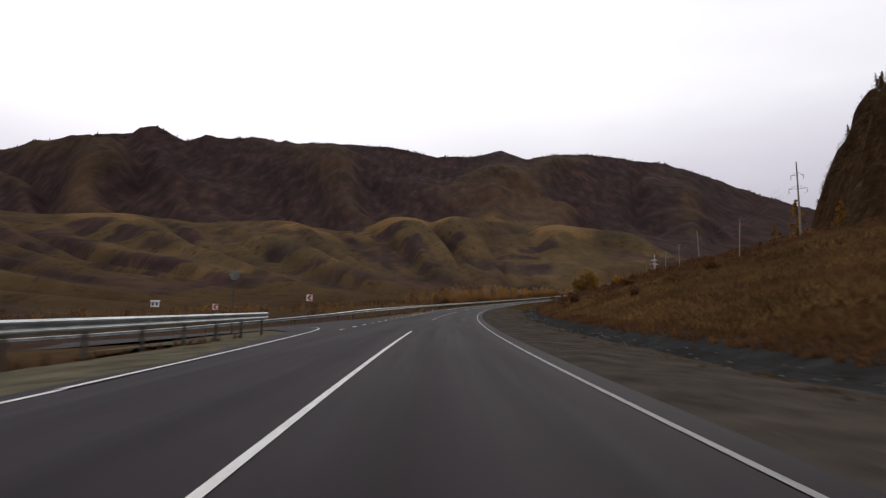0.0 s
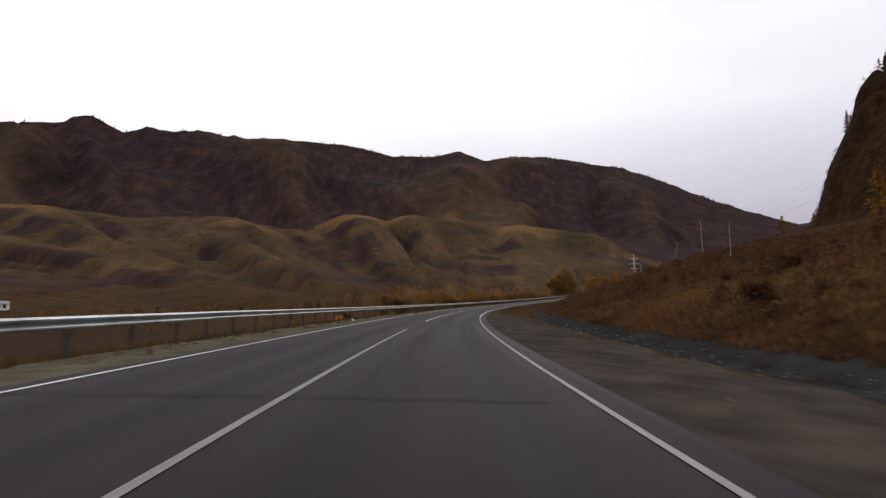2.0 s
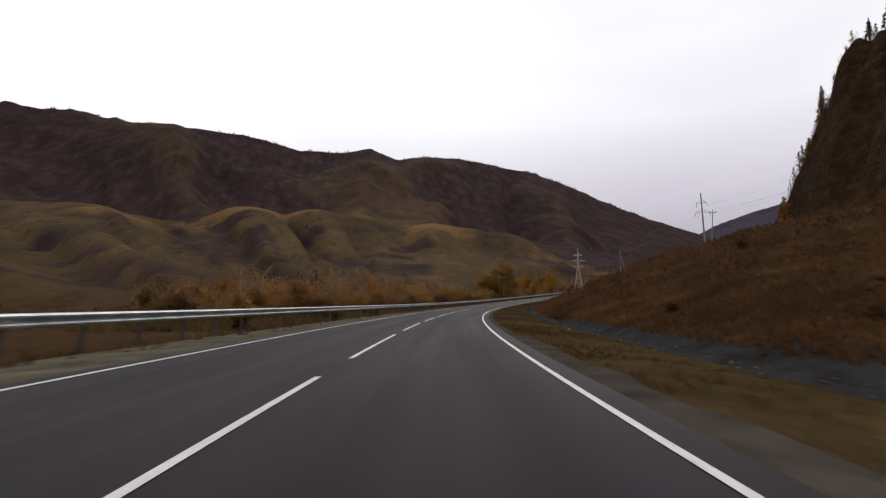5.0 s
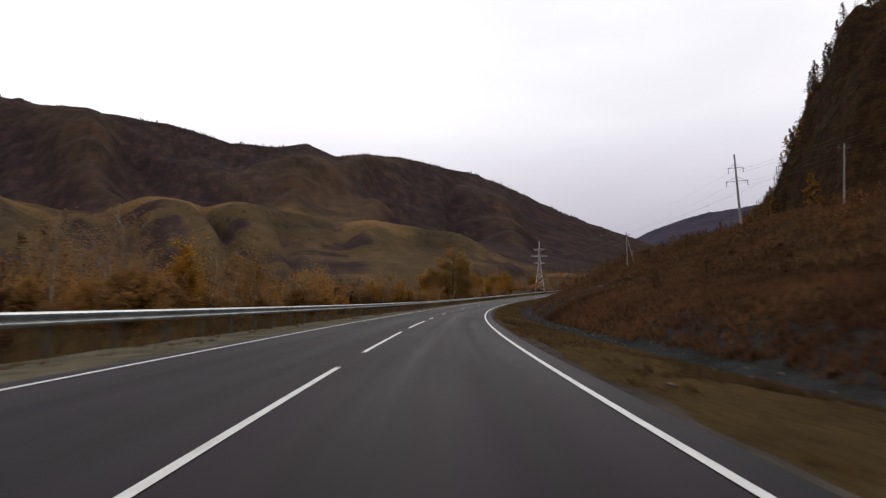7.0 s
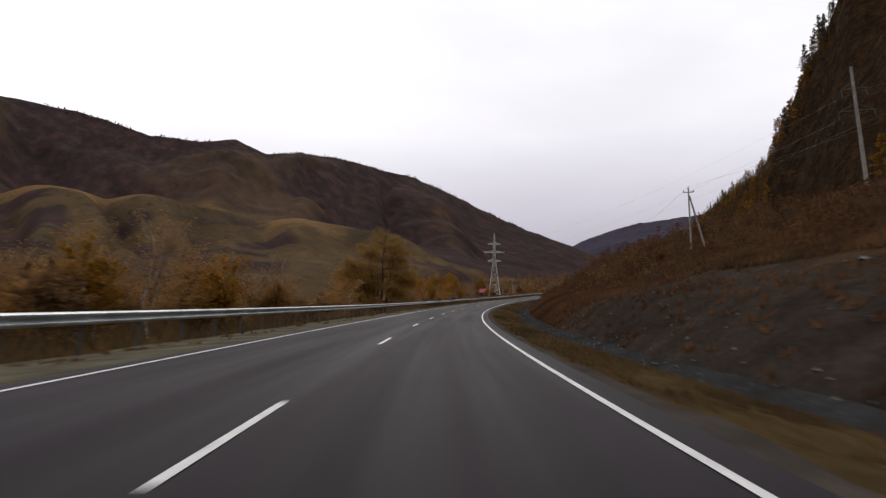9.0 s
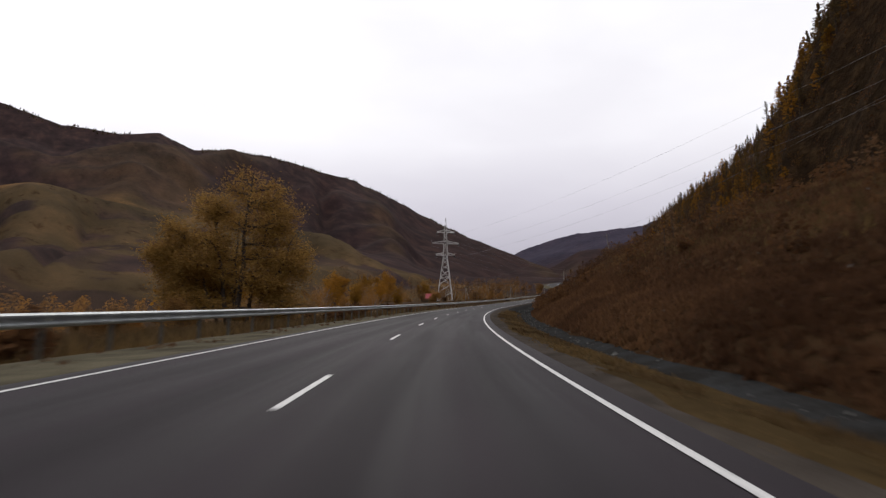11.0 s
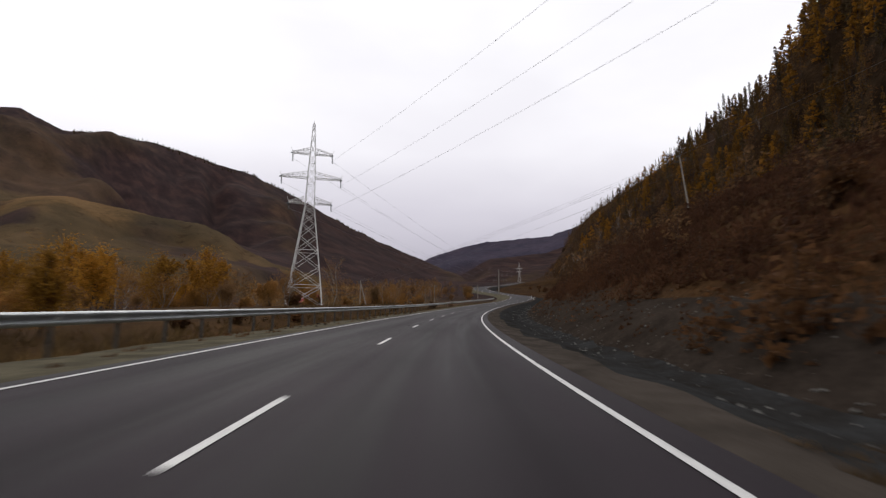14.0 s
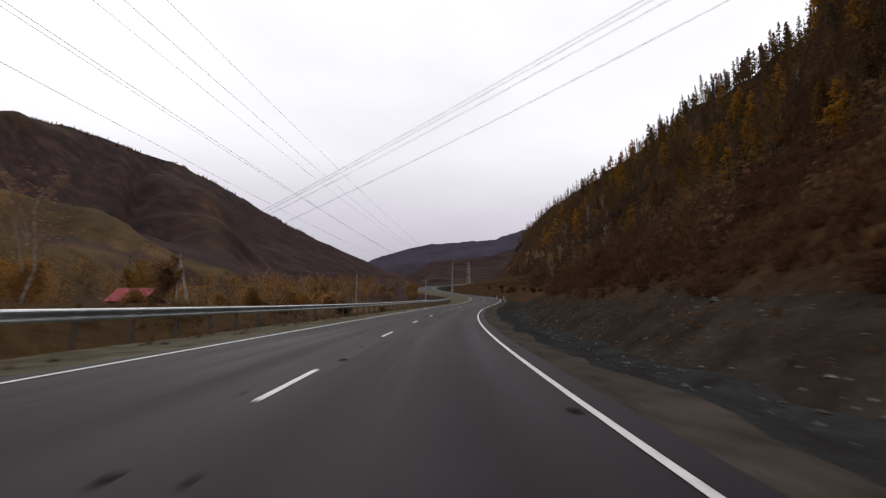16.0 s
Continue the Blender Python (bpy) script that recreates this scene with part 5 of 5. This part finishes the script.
def lattice_pylon(x, y, rz, tall=25.0, name="lattice_pylon", base_z=None):
    """Steel lattice tower with three pairs of cross-arms."""
    z0 = ground_at(x, y) if base_z is None else base_z
    tower = tagged(thing(name, x, y, z0, rz), "galvanised steel lattice power pylon with three cross-arms", "pylon", "power pylons")
    k = tall / 25.0
    waist, wb, ww, wt = 0.53 * tall, 2.3 * k, 0.60 * k, 0.12 * k
    half = lambda h: wb + (ww - wb) * h / waist if h < waist else ww + (wt - ww) * max(0, (h - waist) / (tall - waist)) ** 1.4
    corners = ((1, 1), (-1, 1), (-1, -1), (1, -1))
    hs = [0, 0.105, 0.20, 0.29, 0.37, 0.44, 0.49, 0.53, 0.575, 0.62, 0.66, 0.70, 0.74, 0.78, 0.82, 0.88, 0.94, 1.0]
    hs = [h * tall for h in hs]
    for cx, cy in corners:
        v, f = [], []
        for a in hs:
            w = 0.070 * k if a < waist else 0.048 * k
            v.extend((cx * half(a) + i * w, cy * half(a) + j * w, a - (0.5 if a == 0 else 0)) for i, j in corners)
        for i in range(len(hs) - 1):
            f.extend((4 * i + j, 4 * i + (j + 1) % 4, 4 * i + 4 + (j + 1) % 4, 4 * i + 4 + j) for j in range(4))
        part("leg", (v, f), LATTICE, tower)
    for side in range(4):
        (ax, ay), (bx, by) = corners[side], corners[(side + 1) % 4]
        for a, b in zip(hs, hs[1:]):
            p, q = half(a), half(b)
            r = 0.038 * k if a < waist else 0.026 * k
            bars = [((ax * p, ay * p, a), (bx * q, by * q, b)), ((bx * p, by * p, a), (ax * q, ay * q, b))]
            if a in (hs[1], hs[3], hs[7], hs[10], hs[13]):
                bars.append(((ax * p, ay * p, a), (bx * p, by * p, a)))
            for lo, hi in bars:
                v, f = [], []
                rod(v, f, lo, hi, r, None, 3)
                part("brace", (v, f), LATTICE, tower)
    ends = []
    for h, reach in ((0.550 * tall, 2.75 * k), (0.690 * tall, 3.9 * k), (0.825 * tall, 2.6 * k)):
        for sgn in (1, -1):
            v, f = [], []
            w, up = half(h), h + 0.034 * tall
            wide = 0.22 * k
            for cy in (-1, 1):
                foot, head = Vector((sgn * w, cy * w, h)), Vector((sgn * half(up), cy * half(up), up))
                low_end, top_end = Vector((sgn * reach, cy * wide, h)), Vector((sgn * reach, cy * wide, h + 0.20 * k))
                rod(v, f, foot, low_end, 0.042 * k, None, 4)
                rod(v, f, head, top_end, 0.036 * k, None, 4)
                rod(v, f, low_end, top_end, 0.032 * k, None, 4)
                bays = 5
                for i in range(bays):
                    lo, hi = foot.lerp(low_end, i / bays), head.lerp(top_end, (i + 1) / bays)
                    rod(v, f, lo, hi, 0.022 * k, None, 3)
                    rod(v, f, foot.lerp(low_end, (i + 1) / bays), hi, 0.020 * k, None, 3)
                    far = Vector((sgn * w, -cy * w, h)).lerp(Vector((sgn * reach, -cy * wide, h)), (i + 1) / bays)
                    rod(v, f, lo, far, 0.020 * k, None, 3)
            rod(v, f, (sgn * reach, -wide, h), (sgn * reach, wide, h), 0.04 * k, None, 4)
            rod(v, f, (sgn * reach, 0, h + 0.1 * k), (sgn * (reach + 0.25 * k), 0.25 * k, h + 0.85 * k), 0.03 * k, 0.012, 4)
            arm = part("cross_arm", (v, f), LATTICE, tower)
            for cy in (-1, 1):
                part("insulator", insulator_string((sgn * reach, cy * wide, h), (sgn * (reach + 0.1), cy * 1.7 * k, h - 0.55 * k), 8, 0.085 * k, 0.03 * k), INSUL, arm, "dark glass insulator string")
            ends.append((sgn, h - 0.75 * k, reach))
    v, f = [], []
    rod(v, f, (0, 0, tall - 0.1), (0, 0, tall + 0.5 * k), 0.05 * k, 0.02, 4)
    part("spike", (v, f), LATTICE, tower)
    m = pose(x, y, z0, 0, 0, rz)
    return [m @ Vector((sgn * reach, 0, h)) for sgn, h, reach in ends]


def mast(x, y, rz, tall=19.5, lean=0.0):
    """Concrete line mast with two cross-arms."""
    z0 = ground_at(x, y)
    e = tagged(thing("line_mast", x, y, z0, rz), "tall grey concrete line mast with two steel cross-arms", "power mast", "line masts")
    e.matrix_basis = pose(x, y, z0, 0, lean, rz)
    v, f = [], []
    rod(v, f, (0, 0, -1), (0, 0, tall), 0.30, 0.17, 10)
    part("pole", (v, f), CONCRETE, e)
    tips = []
    for h, w in ((0.64, 2.3), (0.82, 1.6)):
        v, f = [], []
        block(v, f, 0, 0, h * tall, 2 * w, 0.08, 0.09)
        for sgn in (-1, 1):
            rod(v, f, (sgn * w * 0.9, 0, h * tall), (0, 0, h * tall + 1.0), 0.035, None, 4)
        arm = part("cross_arm", (v, f), POST, e)
        for sgn in (-1, 1):
            part("insulator", insulator_string((sgn * w * 0.95, 0, h * tall - 0.05), (sgn * w * 0.95, 0, h * tall - 1.15), 6, 0.12, 0.04), INSUL, arm)
            tips.append(e.matrix_basis @ Vector((sgn * w * 0.95, 0, h * tall - 1.15)))
    return tips


def utility_pole(x, y, rz, tall=8.5, strut=False, lean=0.0):
    """Slim pole with a short cross-arm and pin insulators, some with a leaning strut."""
    z0 = ground_at(x, y)
    e = thing("utility_pole", x, y, z0, rz)
    tagged(e, "weathered utility pole braced by a leaning strut" if strut else "slim weathered utility pole on the slope", "utility pole", "utility poles")
    e.matrix_basis = pose(x, y, z0, 0, lean, rz)
    v, f = [], []
    rod(v, f, (0, 0, -0.8), (0, 0, tall), 0.125, 0.085, 8)
    part("pole", (v, f), WOOD, e)
    v, f = [], []
    block(v, f, 0, 0, tall - 0.5, 1.3, 0.09, 0.09)
    arm = part("cross_arm", (v, f), POST, e)
    tips = []
    for o in (-0.58, 0.58):
        v, f = [], []
        rod(v, f, (o, 0, tall - 0.46), (o, 0, tall - 0.22), 0.045, 0.06, 6)
        part("insulator", (v, f), INSUL, e).parent = arm
        tips.append(e.matrix_basis @ Vector((o, 0, tall - 0.22)))
    v, f = [], []
    rod(v, f, (0, 0, tall - 0.1), (0, 0, tall + 0.18), 0.045, 0.06, 6)
    part("insulator", (v, f), INSUL, e)
    tips.append(e.matrix_basis @ Vector((0, 0, tall + 0.18)))
    if strut:
        v, f = [], []
        rod(v, f, (1.9, 0.2, -0.6), (0.08, 0, tall * 0.88), 0.13, 0.10, 8)
        part("strut", (v, f), WOOD, e)
    return tips


def cable(a, b, sag, radius=0.022):
    """A hanging wire between two points."""
    a, b = Vector(a), Vector(b)
    v, f = [], []
    n = 24
    pts = [a.lerp(b, i / n) - Vector((0, 0, 4 * sag * (i / n) * (1 - i / n))) for i in range(n + 1)]
    w = (b - a).normalized()
    u = w.orthogonal().normalized()
    t = w.cross(u)
    for p in pts:
        v.extend(tuple(p + (u * math.cos(k * 2.0944) + t * math.sin(k * 2.0944)) * radius) for k in range(3))
    f = [(3 * i + k, 3 * i + (k + 1) % 3, 3 * i + 3 + (k + 1) % 3, 3 * i + 3 + k) for i in range(n) for k in range(3)]
    o = new("power_cable", mesh_of("power_cable", v, f, CABLE))
    return tagged(o, "thin sagging overhead power cable", "cable", "overhead cables")


tower = lattice_pylon(177.7, 439.3, -31, 24.0)
far_tower = lattice_pylon(579, 733, -50, 20.0)
mast_a = mast(105, 154.5, -33, 21.5)
mast_b = mast(143.5, 294.3, -40, 17.5, -2)
mast(327.3, 538.6, -50, 12.3)
for i in range(4):
    cable(mast_a[i], mast_b[i], 2.5, 0.012)
for i, j in ((0, 1), (2, 0), (4, 2)):
    cable(tower[i], mast_b[j], 3.0, 0.011)
for i in range(6):
    cable(tower[i], far_tower[i], 9.0, 0.011)
poles = [utility_pole(56, 98.3, -20, 7.4, False, 3), utility_pole(79.7, 175.4, -30, 8.0), utility_pole(105, 246.5, -40, 8.2, False, 4),
         utility_pole(118, 302, -40, 8.0, True), utility_pole(203.2, 401.7, -70, 6.6, False, -6)]
for p, q in zip(poles, poles[1:]):
    cable(p[2], q[2], 1.2, 0.010)
left_poles = [utility_pole(206.4, 468.7, -75, 5.8, True), utility_pole(241, 485, -50, 6.0)]
for k in range(3):
    cable(poles[4][k], left_poles[0][k], 0.7, 0.011)
cable(poles[4][0] - Vector((0, 0, 1.6)), left_poles[0][0] - Vector((0, 0, 1.4)), 0.8, 0.011)
cable(left_poles[0][2], left_poles[1][2], 0.6, 0.010)
x, y, z = at(612, -15)
utility_pole(float(x), float(y), -50, 6.0)


# ---- houses far off ----
def cottage(x, y, rz, lx, ly, wall_h, roof_h, roof_mat, wall_mat, label):
    z0 = ground_at(x, y)
    h = tagged(thing("cottage", x, y, z0, rz), label, "house", "houses in the valley")
    v, f = [], []
    block(v, f, 0, 0, wall_h / 2 - 0.4, lx, ly, wall_h + 0.8)
    wall = part("wall", (v, f), wall_mat, h)
    o, e = 0.4, 0.12
    v = [(-lx / 2 - o, -ly / 2 - o, wall_h - 0.15), (lx / 2 + o, -ly / 2 - o, wall_h - 0.15), (lx / 2 + o, 0, wall_h + roof_h), (-lx / 2 - o, 0, wall_h + roof_h),
         (-lx / 2 - o, ly / 2 + o, wall_h - 0.15), (lx / 2 + o, ly / 2 + o, wall_h - 0.15)]
    v = v + [(a, b, c + e) for a, b, c in v]
    f = [(0, 3, 2, 1), (3, 4, 5, 2), (6, 7, 8, 9), (9, 8, 11, 10), (0, 1, 7, 6), (4, 10, 11, 5), (0, 6, 9, 3), (3, 9, 10, 4), (1, 2, 8, 7), (2, 5, 11, 8)]
    part("roof", (v, f), roof_mat, h)
    for sx in (-1, 1):
        v = [(sx * lx / 2 - 0.05 * sx * e, y0, z1) for e in (0, 1) for y0, z1 in ((-ly / 2, wall_h), (ly / 2, wall_h), (0, wall_h + roof_h - 0.05))]
        part("gable", (v, [(0, 2, 1), (3, 4, 5), (0, 1, 4, 3), (1, 2, 5, 4), (2, 0, 3, 5)]), wall_mat, h)
    for k in (-0.25, 0.25):
        v, f = [], []
        block(v, f, k * lx, -ly / 2 - 0.02, wall_h * 0.55, 0.9, 0.06, 1.1)
        part("window", (v, f), WIN, h)
    return h


cottage(219, 512, -62, 6.4, 4.4, 2.4, 2.1, ROOF, WALLS, "small plank house with a red sheet roof below the road")
cottage(-128, 270, 20, 3.4, 2.6, 2.2, 0.8, SIGN_BACK, SIGN_WHITE, "small pale hut far off among dark bushes")


# ---- road signs at the side road ----
def chevron_sign(x, y, rz, base, tall):
    e = tagged(thing("chevron_sign", x, y, base, rz), "red and white chevron bend sign on a thin steel post", "road sign", "bend signs")
    v, f = [], []
    rod(v, f, (0, 0.03, -0.5), (0, 0.03, tall), 0.035, None, 8)
    part("post", (v, f), POST, e)
    v, f = [], []
    block(v, f, 0, 0, tall - 0.3, 0.56, 0.02, 0.62)
    plate = part("plate", (v, f), SIGN_WHITE, e, "white plate with a red border")
    z0 = tall - 0.3
    v = [(0.02, -0.014, z0 + 0.26), (0.22, -0.014, z0 + 0.26), (0.0, -0.014, z0), (-0.22, -0.014, z0), (0.22, -0.014, z0 - 0.26), (0.02, -0.014, z0 - 0.26)]
    v += [(a, -0.018, c) for a, b, c in v]
    part("arrow", (v, [(6, 9, 8, 7), (9, 11, 10, 8), (0, 1, 2, 3), (3, 2, 4, 5), (0, 6, 7, 1), (3, 9, 6, 0), (5, 11, 9, 3), (4, 10, 11, 5), (2, 8, 10, 4), (1, 7, 8, 2)]), SIGN_RED, e, "red chevron pointing along the bend").parent = plate
    return e


chevron_sign(-10.1, 54.2, 12, -0.9, 3.4)
chevron_sign(-21.5, 61.0, 24, ground_at(-21.5, 61.0), 2.6)
post = tagged(thing("sign_post", -11.2, 36.5, -0.6, 60), "round road sign seen from its grey back on a tall post", "road sign")
v, f = [], []
rod(v, f, (0, 0, -0.6), (0, 0, 4.3), 0.04, None, 8)
part("post", (v, f), POST, post)
v, f = [], []
rod(v, f, (0, -0.06, 3.9), (0, -0.04, 3.9), 0.35, None, 24)
part("plate", (v, f), SIGN_BACK, post)


# ---- marker posts on the far bend ----
def marker_post(s, d):
    x, y, z = (float(v) for v in at(s, d, -0.15))
    e = tagged(thing("marker_post", x, y, z), "short white roadside marker post with a dark band", "marker post", "marker posts on the bend")
    v, f = [], []
    block(v, f, 0, 0, 0.35, 0.10, 0.06, 1.1)
    part("post", (v, f), SIGN_WHITE, e)
    v, f = [], []
    block(v, f, 0, 0, 0.72, 0.106, 0.066, 0.16)
    part("band", (v, f), WIN, e, "dark band near the top")


for a in (606, 624, 642):
    marker_post(a, 4.9)


# one pale block of stone on the brown slope
rw = np.random.RandomState(7)
pv, pf = pebble(rw, 0.75)
pale = new("boulder", mesh_of("boulder", pv, pf, CONCRETE))
pale.matrix_basis = pose(52.7, 167.8, ground_at(52.7, 167.8) + 0.2, 0, 0, 30)
tagged(pale, "large pale boulder lying on the brown slope", "stone", "boulders on the bank")


px, py, pz = surface(np.array([103.0]), np.array([-6.2]))
pv, pf = pebble(rw, 0.14)
chip = new("stone", mesh_of("stone", pv, pf, SIGN_WHITE))
chip.matrix_basis = pose(float(px[0]), float(py[0]), float(pz[0]) + 0.03, 0, 0, 10)
tagged(chip, "small white stone lying on the gravel shoulder", "stone")


# ---- seams across the asphalt ----
TAR = mottled("tar", (0.010, 0.010, 0.011), (0.022, 0.021, 0.022), 3.0, 20.0, 0.7)
for k, (s0, d0, d1, skew) in enumerate(((24.5, -3.4, 0.9, -2.2), (66.3, -3.6, 3.2, -0.6), (127, -0.2, 0.9, 0.0), (300, -1.5, 3.0, 0.4))):
    r = np.random.RandomState(k)
    verts, faces = [], []
    for i in range(13):
        t = i / 12
        d = d0 + (d1 - d0) * t
        s = s0 + skew * t + r.uniform(-0.07, 0.07)
        w = r.uniform(0.012, 0.035)
        crown = 0.03 - 0.03 * min(1, abs(d) / 4.2) ** 2
        for o in (-w, w):
            x, y, z = at(s + o, d, crown + 0.005)
            verts.append((float(x), float(y), float(z)))
    faces = [(2 * i, 2 * i + 1, 2 * i + 3, 2 * i + 2) for i in range(12)]
    tagged(new("tar_seam", mesh_of("tar_seam", verts, faces, TAR)), "dark tar-filled crack across the asphalt", "crack", "cracks in the road", "structure")


# ---- clods of turf and mud along the outer shoulder, and smears of it on the road ----
MUD = mottled("dark_mud", (0.012, 0.009, 0.007), (0.030, 0.022, 0.016), 4.0, 24.0, 0.95, bump_d=0.02, spec=0.0)
rm = np.random.RandomState(44)
for k in range(34):
    s0, d0 = rm.uniform(438, 486), -rm.uniform(4.7, 6.7)
    px, py, pz = surface(np.array([s0]), np.array([d0]))
    pv, pf = pebble(rm, float(rm.uniform(0.05, 0.15)))
    pv = [(a * 1.3, b, c * 0.6) for a, b, c in pv]
    o = new("turf_clod", mesh_of("turf_clod", pv, pf, MUD))
    o.matrix_basis = pose(float(px[0]), float(py[0]), float(pz[0]) + 0.02, 0, 0, float(rm.uniform(0, 360)))
    tagged(o, "dark clod of turf dropped on the pale shoulder", "clod", "clods on the shoulder")
for k in range(16):
    s0, d0 = rm.uniform(440, 492), (rm.uniform(-0.8, 0.6) if k % 3 else rm.uniform(3.0, 4.1))
    crown = 0.03 - 0.03 * min(1, abs(d0) / 4.2) ** 2
    px, py, pz = (float(v) for v in at(s0, d0, crown))
    n, wide = 9, rm.uniform(0.035, 0.11)
    ring = [(math.cos(6.283 * i / n) * wide * rm.uniform(0.6, 1.2), math.sin(6.283 * i / n) * wide * 1.8 * rm.uniform(0.6, 1.2), 0.006) for i in range(n)]
    v = ring + [(0, 0, 0.018)]
    o = new("mud_smear", mesh_of("mud_smear", v, [(i, (i + 1) % n, n) for i in range(n)], MUD))
    o.matrix_basis = pose(px, py, pz, 0, 0, -math.degrees(heading(s0)))
    tagged(o, "flattened smear of dark mud on the asphalt", "mud", "mud on the road")
